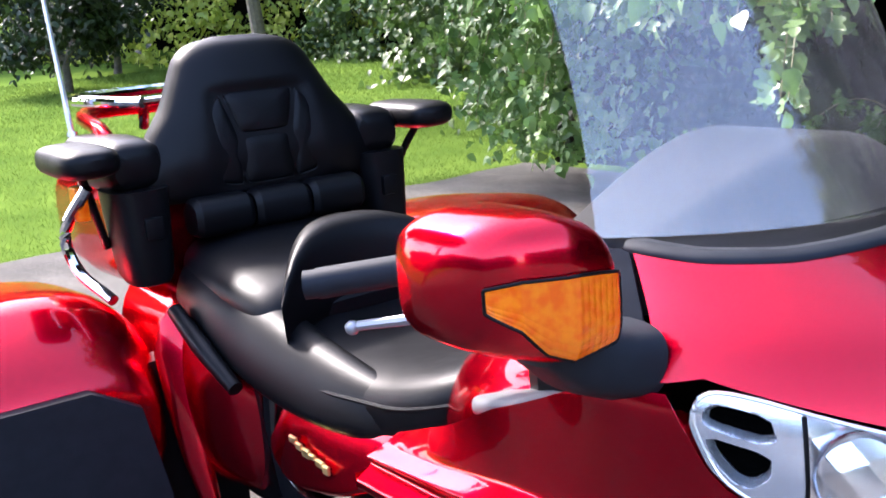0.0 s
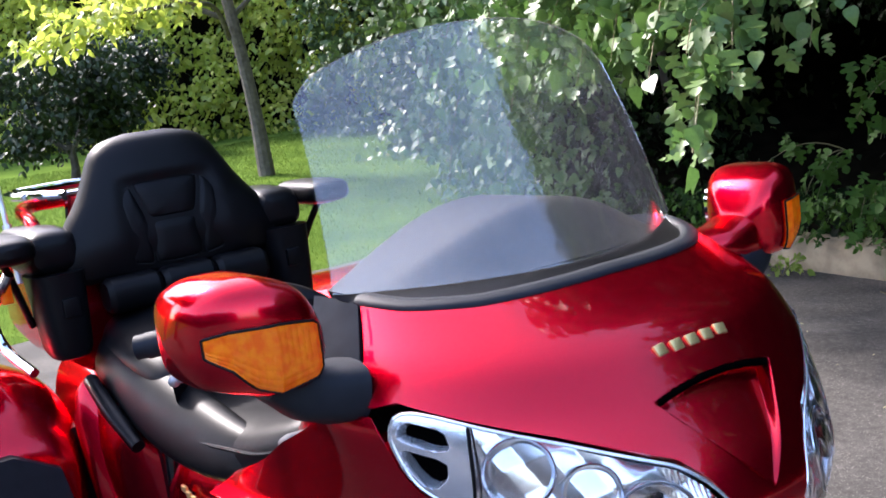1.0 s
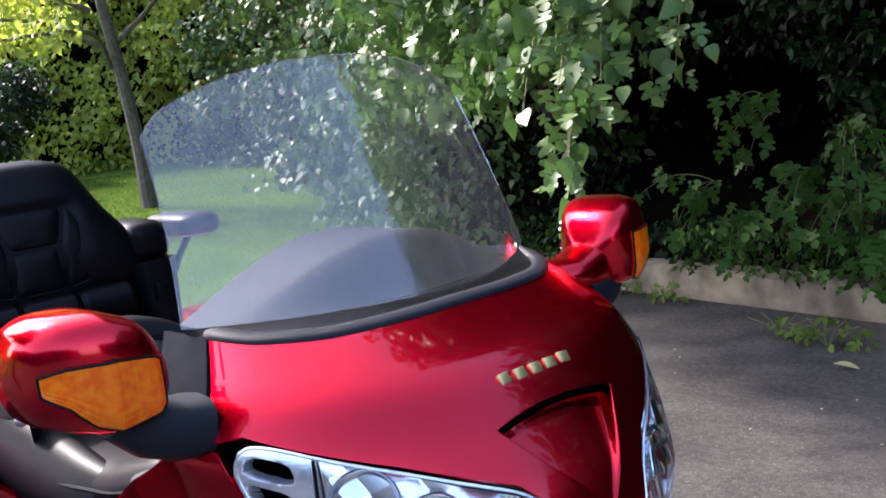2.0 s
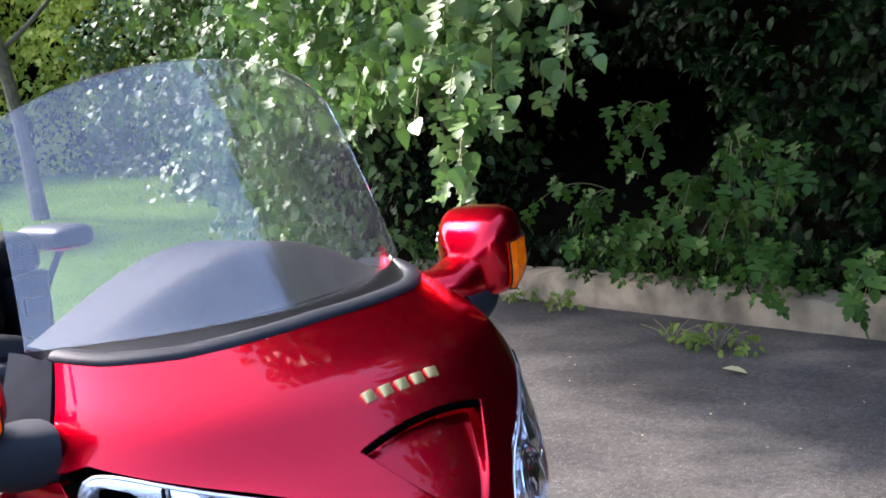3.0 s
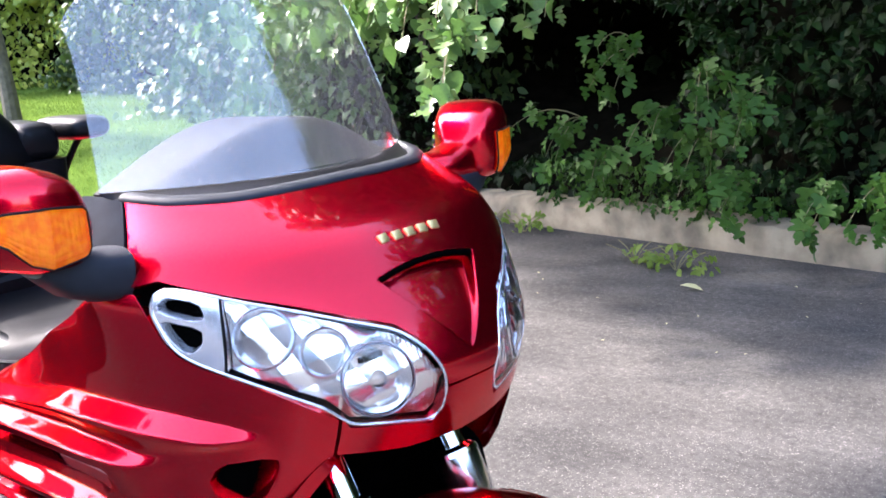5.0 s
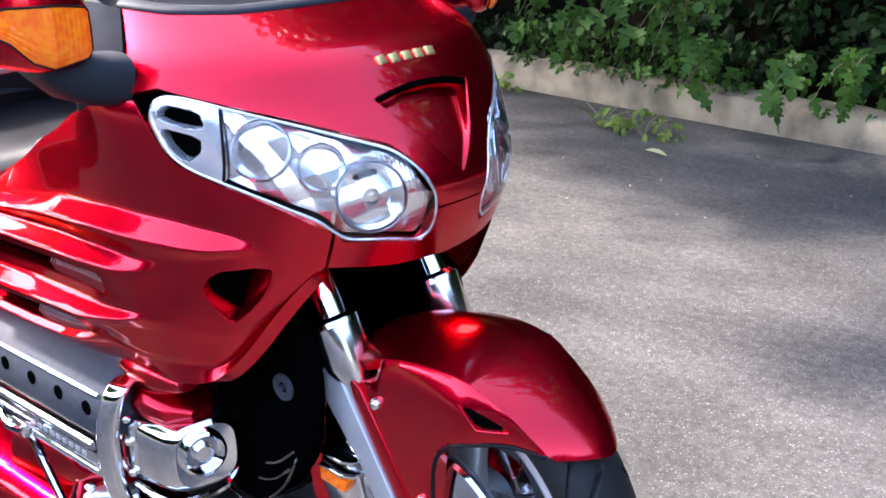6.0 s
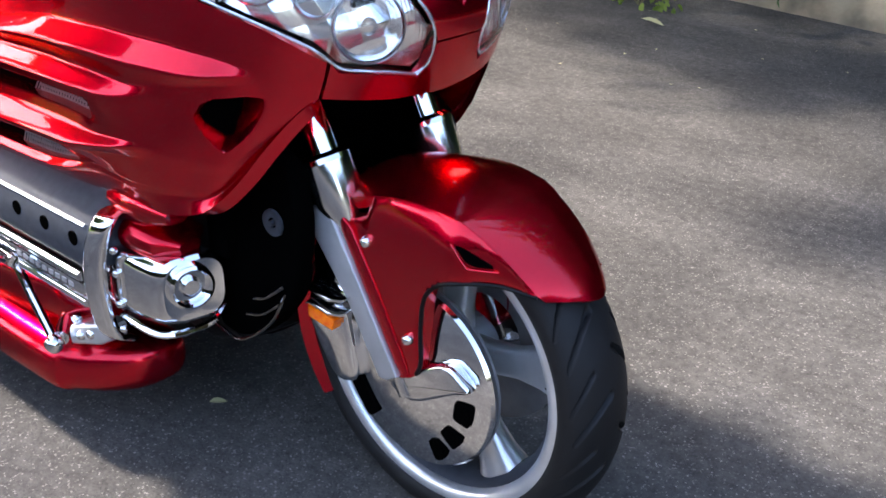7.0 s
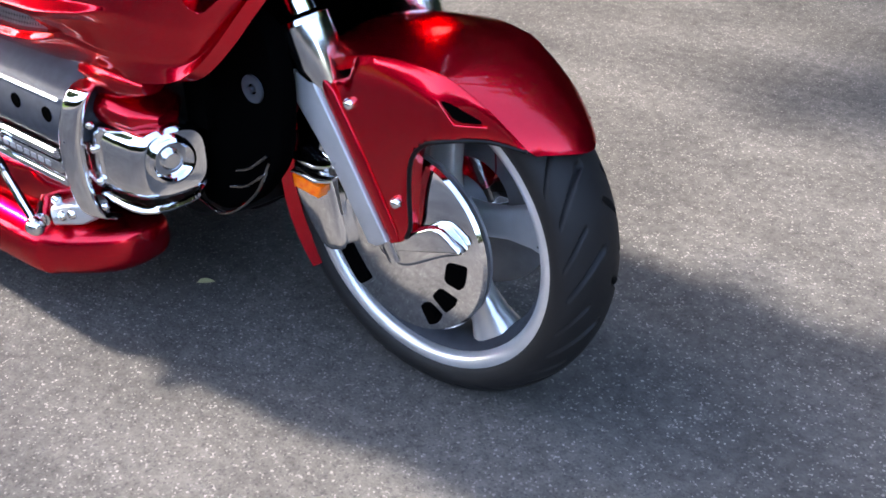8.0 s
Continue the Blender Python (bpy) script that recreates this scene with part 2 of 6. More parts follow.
def lipped(p, depth=0.014, turn=1.0):
    """A panel whose edges are rounded over and folded inwards."""
    n = normals(p) * turn
    q = np.pad(p, ((2, 2), (2, 2), (0, 0)), mode="edge")
    m = np.pad(n, ((2, 2), (2, 2), (0, 0)), mode="edge")
    w = np.zeros(q.shape[:2])
    w[1:-1, 1:-1] = 0.0
    w[0, :] = w[-1, :] = 1.0
    w[:, 0] = w[:, -1] = 1.0
    r = np.zeros(q.shape[:2])
    r[1, :] = r[-2, :] = 0.0015
    r[:, 1] = r[:, -2] = 0.0015
    q = q - m * (w * depth)[..., None] - m * (r * (1 - w))[..., None]
    bm = sheet(q)
    bmesh.ops.remove_doubles(bm, verts=bm.verts, dist=1e-5)
    return bm


def ring(c, a, b, ra, rb, n=2.0, k=32):
    t = np.linspace(0, 2 * math.pi, k, endpoint=False)
    ct, st = np.cos(t), np.sin(t)
    u = np.sign(ct) * np.abs(ct) ** (2 / n) * ra
    v = np.sign(st) * np.abs(st) ** (2 / n) * rb
    return np.array(c) + u[:, None] * np.array(a) + v[:, None] * np.array(b)


def loft(rings, cap=True):
    bm = sheet(np.array(rings), cv=True)
    if cap:
        bm.verts.ensure_lookup_table()
        k, n = len(rings[0]), len(rings)
        bm.faces.new([bm.verts[j] for j in range(k)])
        bm.faces.new([bm.verts[(n - 1) * k + j] for j in range(k)])
    bmesh.ops.recalc_face_normals(bm, faces=bm.faces)
    return bm


def smooth_line(pts, n):
    """A Catmull-Rom line through pts, as n points."""
    p = np.array(pts, float)
    q = np.vstack([2 * p[0] - p[1], p, 2 * p[-1] - p[-2]])
    out = []
    for t in np.linspace(0, len(p) - 1 - 1e-9, n):
        i, f = int(t), t - int(t)
        a, b, c, d = q[i:i + 4]
        out.append(0.5 * (2 * b + (c - a) * f + (2 * a - 5 * b + 4 * c - d) * f * f + (3 * b - a - 3 * c + d) * f ** 3))
    return np.array(out)


def tube(pts, r, n=24, k=12, closed=False, smooth=True):
    p = smooth_line(pts, n) if smooth else np.array(pts, float)
    rr = np.interp(np.linspace(0, 1, len(p)), np.linspace(0, 1, len(r)), r) if hasattr(r, "__len__") else np.full(len(p), r)
    rings, up = [], np.array((0.13, 0.21, 0.97))
    for i in range(len(p)):
        d = p[min(i + 1, len(p) - 1)] - p[max(i - 1, 0)]
        if closed:
            d = p[(i + 1) % len(p)] - p[i - 1]
        d = d / max(np.linalg.norm(d), 1e-9)
        a = np.cross(d, up)
        a /= np.linalg.norm(a)
        rings.append(ring(p[i], a, np.cross(d, a), rr[i], rr[i], 2, k))
    if closed:
        bm = sheet(np.array(rings), True, True)
        bmesh.ops.recalc_face_normals(bm, faces=bm.faces)
        return bm
    return loft(rings)


def block(x0, x1, y0, y1, z0, z1, bevel=0.008, seg=2):
    bm = bmesh.new()
    bmesh.ops.create_cube(bm, size=1)
    for v in bm.verts:
        v.co = ((x0 + x1) / 2 + v.co.x * (x1 - x0), (y0 + y1) / 2 + v.co.y * (y1 - y0), (z0 + z1) / 2 + v.co.z * (z1 - z0))
    if bevel:
        bmesh.ops.bevel(bm, geom=bm.edges[:], offset=bevel, segments=seg, affect="EDGES", profile=0.6)
    return bm


def slab(outline, y0, y1, bevel=0.006, curve=None):
    """A plate: an outline in the x-z plane between y0 and y1, its edges rounded; curve(x, z) shifts it in y."""
    bm = bmesh.new()
    lo = [bm.verts.new((x, y0, z)) for x, z in outline]
    hi = [bm.verts.new((x, y1, z)) for x, z in outline]
    n = len(outline)
    bm.faces.new(lo)
    bm.faces.new(hi)
    for i in range(n):
        bm.faces.new((lo[i], lo[(i + 1) % n], hi[(i + 1) % n], hi[i]))
    bmesh.ops.recalc_face_normals(bm, faces=bm.faces)
    if bevel:
        es = [e for e in bm.edges if abs(e.verts[0].co.y - e.verts[1].co.y) < 1e-6]
        bmesh.ops.bevel(bm, geom=es, offset=bevel, segments=3, affect="EDGES", profile=0.5)
    if curve:
        for v in bm.verts:
            v.co.y += curve(v.co.x, v.co.z)
    return bm


def lathe(profile, c, k=96, axis="y"):
    """Turns (radius, y) pairs round the y axis at c."""
    t = np.linspace(0, 2 * math.pi, k, endpoint=False)
    p = np.array([[(c[0] + r * math.cos(a), c[1] + y, c[2] + r * math.sin(a)) for a in t] for r, y in profile])
    bm = sheet(p, cv=True)
    bmesh.ops.recalc_face_normals(bm, faces=bm.faces)
    return bm


def ball(c, r, squash=(1, 1, 1), seg=20):
    bm = bmesh.new()
    bmesh.ops.create_uvsphere(bm, u_segments=seg, v_segments=seg // 2 + 2, radius=r)
    for v in bm.verts:
        v.co = Vector(c) + Vector((v.co.x * squash[0], v.co.y * squash[1], v.co.z * squash[2]))
    return bm


def join(*bms):
    out = bmesh.new()
    for b in bms:
        me = bpy.data.meshes.new("tmp")
        b.to_mesh(me)
        b.free()
        out.from_mesh(me)
        bpy.data.meshes.remove(me)
    return out


def curve_of(pts):
    p = sorted(pts)
    xs, ys = [q[0] for q in p], [q[1] for q in p]
    return lambda s: np.interp(s, xs, ys)


def smooth_corners(pts, n, cut=0.18):
    """Cuts the corners of an outline n times."""
    p = [np.array(q, float) for q in pts]
    for _ in range(n):
        p = [r for i in range(len(p)) for r in (p[i] * (1 - cut) + p[(i + 1) % len(p)] * cut, p[i] * cut + p[(i + 1) % len(p)] * (1 - cut))]
    return [tuple(q) for q in p]


def step(x, lo, hi):
    t = np.clip((x - lo) / (hi - lo), 0, 1)
    return t * t * (3 - 2 * t)


def box_in(v, lo, hi, e):
    return step(v, lo - e, lo + e) * (1 - step(v, hi - e, hi + e))


# ---- the fairing's skin: arc length s from the nose (right side negative) and height z ----
FAIR_BACK = -0.55
FAIR_Z = [.45, .55, .64, .70, .76, .82, .88, .95, 1.0, 1.052, 1.10, 1.16]
FAIR_NOSE = [-.26, -.24, -.20, -.165, -.135, -.118, -.142, -.192, -.236, -.335, -.44, -.50]
FAIR_HALF = [.29, .315, .325, .328, .332, .340, .352, .360, .333, .288, .25, .22]
FAIR_ROUND = [2.4, 2.4, 2.3, 2.2, 2.1, 2.1, 2.1, 2.2, 2.35, 2.3, 2.3, 2.3]
z_fine = np.linspace(0.40, 1.20, 161)


def soften(a):
    k = np.hanning(15)
    return np.convolve(np.pad(a, 7, mode="edge"), k / k.sum(), "valid")


nose_fine, half_fine = soften(np.interp(z_fine, FAIR_Z, FAIR_NOSE)), soften(np.interp(z_fine, FAIR_Z, FAIR_HALF))
round_fine = soften(np.interp(z_fine, FAIR_Z, FAIR_ROUND))
s_fine = np.linspace(0, 1.0, 201)
skin = np.zeros((161, 201, 2))
for i in range(161):
    th = np.linspace(0, math.pi / 2, 600)
    fx = FAIR_BACK + (nose_fine[i] - FAIR_BACK) * np.cos(th) ** (2 / round_fine[i])
    fy = half_fine[i] * np.sin(th) ** (2 / round_fine[i])
    fx, fy = np.r_[fx, fx[-1] - 0.5], np.r_[fy, fy[-1] - 0.01]
    run = np.r_[0, np.cumsum(np.hypot(np.diff(fx), np.diff(fy)))]
    skin[i, :, 0], skin[i, :, 1] = np.interp(s_fine, run, fx), np.interp(s_fine, run, fy)


def fair(s, z):
    s, z = np.broadcast_arrays(np.asarray(s, float), np.asarray(z, float))
    zi = np.clip((z - z_fine[0]) / 0.005, 0, 159.99)
    i = zi.astype(int)
    fz = (zi - i)[..., None]
    si = np.clip(np.abs(s) / 0.005, 0, 199.99)
    j = si.astype(int)
    fs = (si - j)[..., None]
    p = skin[i, j] * (1 - fz) * (1 - fs) + skin[i + 1, j] * fz * (1 - fs) + skin[i, j + 1] * (1 - fz) * fs + skin[i + 1, j + 1] * fz * fs
    return np.stack([p[..., 0], p[..., 1] * np.sign(s), z], -1)


def fair_band(s0, s1, top, bottom, nu, nv, off=None):
    """A patch of the skin between two lines; off(s, z) moves it along its normal."""
    u, v = np.meshgrid(np.linspace(0, 1, nu), np.linspace(0, 1, nv), indexing="ij")
    s = s0 + (s1 - s0) * u
    zt, zb = top(s), bottom(s)
    z = zb + (zt - zb) * v
    p = fair(s, z)
    n = normals(p)
    if (n[..., 0].mean() if abs(n[..., 0].mean()) > 0.3 else n[..., 1].mean() * np.sign(s.mean())) < 0:
        n = -n
    if off is not None:
        p = p + n * (off(s, z) if callable(off) else off + 0 * s)[..., None]
    return p


def facing(p, way):
    """1 or -1: whether the grid's normals look along way."""
    return 1.0 if (normals(p) * np.array(way)).sum(-1).mean() > 0 else -1.0


# ---- ground, driveway, kerb ----
def lawn_height(x, y):
    """The lawn climbs gently away from the driveway."""
    up = 0.05 * np.maximum(-6.9 - x, 0)
    return np.minimum(up, 1.6) - 0.03


def build_ground():
    xs = np.r_[-400, -150, -70, -40, np.linspace(-30, 12, 85), 30, 80, 200, 400]
    ys = np.r_[-400, -150, -60, -30, np.linspace(-14, 28, 85), 60, 150, 400]
    gx, gy = np.meshgrid(xs, ys, indexing="ij")
    p = np.stack([gx, gy, lawn_height(gx, gy)], -1)
    return tagged(part("ground", sheet(p), GRASS), "mown green lawn and soil round the driveway", "ground", kind="structure")


build_ground()


def build_driveway():
    """The asphalt sheet with its uneven lawn edge and slight dips."""
    rng = np.random.default_rng(5)
    u = np.linspace(0, 1, 220)
    y = -25 + u * 29.6
    edge = -6.62 + 0.05 * np.sin(y * 2.1) + 0.03 * np.sin(y * 7.3) + rng.normal(0, 0.012, len(u))
    v = np.linspace(0, 1, 90) ** 1.6
    gx = edge[:, None] + v[None, :] * 40
    gy = np.repeat(y[:, None], len(v), 1)
    gz = 0.002 * np.sin(gx * 1.3 + gy) * np.cos(gy * 0.9)
    bm = lipped(np.stack([gx, gy, gz], -1), 0.06, facing(np.stack([gx, gy, gz], -1), (0, 0, 1)))
    return tagged(part("driveway", bm, ASPHALT), "worn grey asphalt driveway with pale speckled stones", "driveway", kind="structure")


build_driveway()


def build_kerb():
    """A low concrete edging wall, rounded and chipped along its top."""
    rng = np.random.default_rng(8)
    xs = np.arange(-4.75, 9.0, 0.05)
    rows = []
    for x in xs:
        y = 3.51 - 0.137 * x
        h = 0.165 + 0.008 * math.sin(x * 1.7) + rng.normal(0, 0.003)
        prof = [(0.0, -0.05), (0.0, h - 0.035), (0.012, h - 0.012), (0.04, h), (0.17, h + 0.004), (0.2, h - 0.02), (0.21, -0.05)]
        rows.append([(x, y + a + rng.normal(0, 0.0025), z + rng.normal(0, 0.002)) for a, z in prof])
    bm = sheet(np.array(rows))
    bm.verts.ensure_lookup_table()
    bm.faces.new([bm.verts[j] for j in range(7)])
    bmesh.ops.recalc_face_normals(bm, faces=bm.faces)
    return tagged(part("kerb", bm, CONCRETE), "low weathered tan concrete kerb along the driveway", "kerb", kind="structure")


build_kerb()


# ---- leaves ----
def leaf_shape(kind):
    """Half outlines of a leaf: (along, across), stem at 0, tip at 1."""
    return {
        "heart": [(0, .0), (-.08, .16), (-.02, .34), (.2, .44), (.45, .38), (.72, .2), (1, 0)],
        "lobed": [(0, .0), (-.06, .18), (.08, .40), (.26, .42), (.30, .2), (.40, .16), (.52, .34), (.68, .32), (.66, .12), (.8, .15), (1, 0)],
        "fig": [(0, .03), (-.10, .14), (-.08, .30), (.04, .36), (.10, .20), (.17, .15), (.24, .34), (.36, .47), (.47, .42), (.44, .20), (.50, .13), (.62, .22), (.76, .26), (.90, .14), (1, 0)],
        "oval": [(0, 0), (.25, .24), (.55, .27), (.8, .16), (1, 0)],
        "long": [(0, 0), (.3, .13), (.65, .13), (1, 0)],
    }[kind]


def leaf_mesh(kind, fold=0.22, droop=0.25):
    h = leaf_shape(kind)
    vs, fs = [], []
    for a, w in h:
        vs += [(a, w, fold * w - droop * a * a), (a, 0, -droop * a * a), (a, -w, fold * w - droop * a * a)]
    for i in range(len(h) - 1):
        k = 3 * i
        fs += [(k, k + 3, k + 4, k + 1), (k + 1, k + 4, k + 5, k + 2)]
    return np.array(vs), fs


def leaves(name, kinds, places, ways, sizes, mat, rng, parent=None, roll=0.8):
    """Many leaves as one mesh: each points along its way, its face turned up but for some roll."""
    vs, fs, base = [], [], 0
    shapes = [leaf_mesh(k) for k in kinds]
    pick = rng.integers(0, len(shapes), len(places))
    for i in range(len(places)):
        v, f = shapes[pick[i]]
        d = ways[i] / max(np.linalg.norm(ways[i]), 1e-6)
        up = rng.normal(0, roll, 3) + np.array((0, -0.25, 1.0))
        side = np.cross(up, d)
        side /= max(np.linalg.norm(side), 1e-6)
        top = np.cross(d, side)
        vs.append(places[i] + sizes[i] * (v[:, :1] * d + v[:, 1:2] * side + v[:, 2:] * top))
        fs += [tuple(q + base for q in a) for a in f]
        base += len(v)
    me = bpy.data.meshes.new(name)
    me.from_pydata(np.vstack(vs).tolist(), [], fs)
    me.polygons.foreach_set("use_smooth", [True] * len(me.polygons))
    me.materials.append(mat)
    ob = new(name, me)
    ob.parent = parent
    return ob


def random_ways(rng, n, down=0.5, spread=1.0, toward=(0, 0, 0)):
    w = rng.normal(0, spread, (n, 3))
    w[:, 2] = -np.abs(w[:, 2]) * 0.6 - down
    return w + np.array(toward)


def bank_y(x, z):
    """How far back the ivy-clad bank lies at a height, with a deep hollow under the branch."""
    hollow = 1.9 * np.exp(-(((x + 3.7) / 1.2) ** 2 + ((z - 0.85) / 0.5) ** 2))
    return 3.51 - 0.137 * x + 0.3 + 0.28 * z + hollow


def leaf_set(kinds, mat):
    """A few shared leaf meshes of one kind of plant."""
    out = []
    for kind in kinds:
        for fold, droop in ((0.2, 0.2), (0.35, 0.4), (0.1, 0.05)):
            v, f = leaf_mesh(kind, fold, droop)
            me = bpy.data.meshes.new("leaf")
            me.from_pydata(v.tolist(), [], f)
            me.polygons.foreach_set("use_smooth", [True] * len(me.polygons))
            me.materials.append(mat)
            out.append(me)
    return out


def leaf_objects(parent, meshes, places, ways, sizes, rng):
    for p, w, s in zip(places, ways, sizes):
        ob = new("leaf", meshes[rng.integers(len(meshes))])
        ob.parent = parent
        d = Vector(w).normalized()
        up = (Vector(rng.normal(0, 0.6, 3)) + Vector((0.2, -0.6, 0.8))).normalized()
        side = up.cross(d).normalized()
        ob.matrix_basis = Matrix.Translation(Vector(p)) @ Matrix((d, side, d.cross(side))).transposed().to_4x4() @ Matrix.Scale(s, 4)


def ivy_bank():
    """Ivy and shrubs tumbling over the kerb: a lumpy wall of overlapping leaves."""
    rng = np.random.default_rng(21)
    n = 38000
    x = rng.uniform(-6.2, 5.0, n)
    z = 0.2 + rng.random(n) * 4.0
    lump = 0.3 * np.sin(x * 2.3 + 1.0) * np.sin(z * 2.1 + x) + 0.1 * np.sin(x * 5.1) * np.cos(z * 4.3 + x)
    y = bank_y(x, z) + 0.02 - np.abs(lump) + np.abs(rng.normal(0, 0.12, n))
    low = z < 0.42
    y = np.where(low, 3.51 - 0.137 * x + 0.1 + rng.uniform(0, 0.5, n), y)
    hollow = ((x + 3.75) / 1.1) ** 2 + ((z - 0.85) / 0.5) ** 2 < 1
    gap = np.sin(x * 3.1 + z * 1.3) * np.sin(z * 3.7 - x * 1.1 + 0.6) > 0.55
    keep = (~hollow & ~gap) | (rng.random(n) < 0.04)
    p = np.stack([x, y, z], -1)[keep]
    w = random_ways(rng, len(p), 0.5, 0.6, (0.2, -0.7, 0))
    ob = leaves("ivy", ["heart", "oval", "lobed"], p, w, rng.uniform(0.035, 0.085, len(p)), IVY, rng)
    return tagged(ob, "dense ivy and shrub leaves behind the kerb, shade in their dark colour", "ivy", kind="stuff")


ivy_bank()


def dark_thicket():
    """Dark leaves for the shaded wood behind the ivy, and an unseen canopy above."""
    rng = np.random.default_rng(22)
    n = 9000
    x, z = rng.uniform(-9, 9, n), rng.uniform(0.4, 7.5, n)
    y = np.maximum(bank_y(x, np.minimum(z, 4.0)) + 0.1, 5.3 - 0.137 * x) + rng.uniform(0, 1.2, n)
    z = np.maximum(z, 3.2 * (rng.random(n) < 0.85) + z * 0.4)
    p = np.stack([x, y, z], -1)
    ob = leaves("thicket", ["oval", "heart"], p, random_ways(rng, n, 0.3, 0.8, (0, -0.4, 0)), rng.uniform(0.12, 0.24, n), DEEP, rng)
    tagged(ob, "thicket of leaves behind the ivy, shade in their dark colour", "thicket", kind="stuff")
    # unseen canopy, added overhead and lowered at its edge to shade the bank
    n = 19000
    x, y = rng.uniform(-11, 9, n), rng.uniform(2.6, 10, n)
    z = 4.2 + 0.25 * (y - 3) + 0.5 * np.sin(x * 1.3) * np.sin(y) + rng.uniform(0, 1.6, n)
    z = np.where((x > -1.5) & (y < 4.5), z - 1.1, z)
    p = np.stack([x, y, z], -1)
    ob = leaves("canopy", ["oval", "heart"], p, random_ways(rng, n, 0.4, 0.9), rng.uniform(0.18, 0.34, n), HEDGE, rng)
    tagged(ob, "unseen leafy canopy added to shade the thicket and bank", "canopy", kind="stuff")


dark_thicket()


# bank sheet, its near-black colour stands for shade behind the ivy
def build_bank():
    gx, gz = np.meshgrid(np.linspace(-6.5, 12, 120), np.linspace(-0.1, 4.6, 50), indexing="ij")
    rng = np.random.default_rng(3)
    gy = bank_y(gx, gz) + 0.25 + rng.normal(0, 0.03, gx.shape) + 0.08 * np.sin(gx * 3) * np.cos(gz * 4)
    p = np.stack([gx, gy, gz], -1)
    return tagged(part("bank", sheet(p), SHADE_BACKING), "earth bank behind the kerb, coloured near black as shade", "bank", kind="structure")


build_bank()


def strand(a, b, sag, n):
    a, b = np.array(a, float), np.array(b, float)
    t = np.linspace(0, 1, n)[:, None]
    return a + (b - a) * t + np.array((0, 0, 1)) * (sag * 4 * t * (1 - t))


# twigs of the overhanging branch: start, end
SPRAYS = [
    ((-4.02, 3.42, 2.26), (-3.64, 2.4, 1.59)),
    ((-3.55, 3.35, 2.44), (-3.26, 2.3, 1.66)),
    ((-3.36, 3.33, 2.01), (-3.01, 2.2, 1.41)),
    ((-3.1, 3.3, 1.9), (-2.68, 2.1, 1.23)),
    ((-2.97, 3.09, 2.14), (-2.5, 2.1, 1.29)),
    ((-2.76, 3.05, 1.81), (-2.22, 2.0, 1.17)),
    ((-2.51, 3.1, 1.98), (-2.03, 2.0, 1.23)),
    ((-2.34, 3.05, 1.76), (-1.89, 1.95, 1.14)),
    ((-2.29, 2.71, 1.7), (-1.75, 1.9, 1.01)),
    ((-2.44, 2.94, 1.69), (-1.89, 1.85, 0.95)),
    ((-2.42, 2.9, 1.9), (-2.05, 2.02, 0.93)),
    ((-1.95, 3.0, 1.95), (-1.72, 2.3, 1.25)),
]
# those hanging further back
CASCADE = [
    ((-6.24, 3.95, 1.66), (-6.0, 3.4, 0.82)),
    ((-6.05, 4.06, 1.32), (-5.79, 3.5, 0.55)),
    ((-5.15, 3.9, 1.69), (-4.88, 3.2, 0.86)),
    ((-5.19, 3.99, 1.45), (-4.87, 3.3, 0.51)),
    ((-4.89, 3.53, 1.99), (-4.6, 3.0, 1.12)),
    ((-5.69, 4.02, 2.09), (-5.53, 3.3, 1.18)),
    ((-4.23, 3.53, 1.79), (-4.08, 2.9, 1.14)),
    ((-2.95, 2.86, 2.3), (-2.65, 2.3, 1.44)),
]


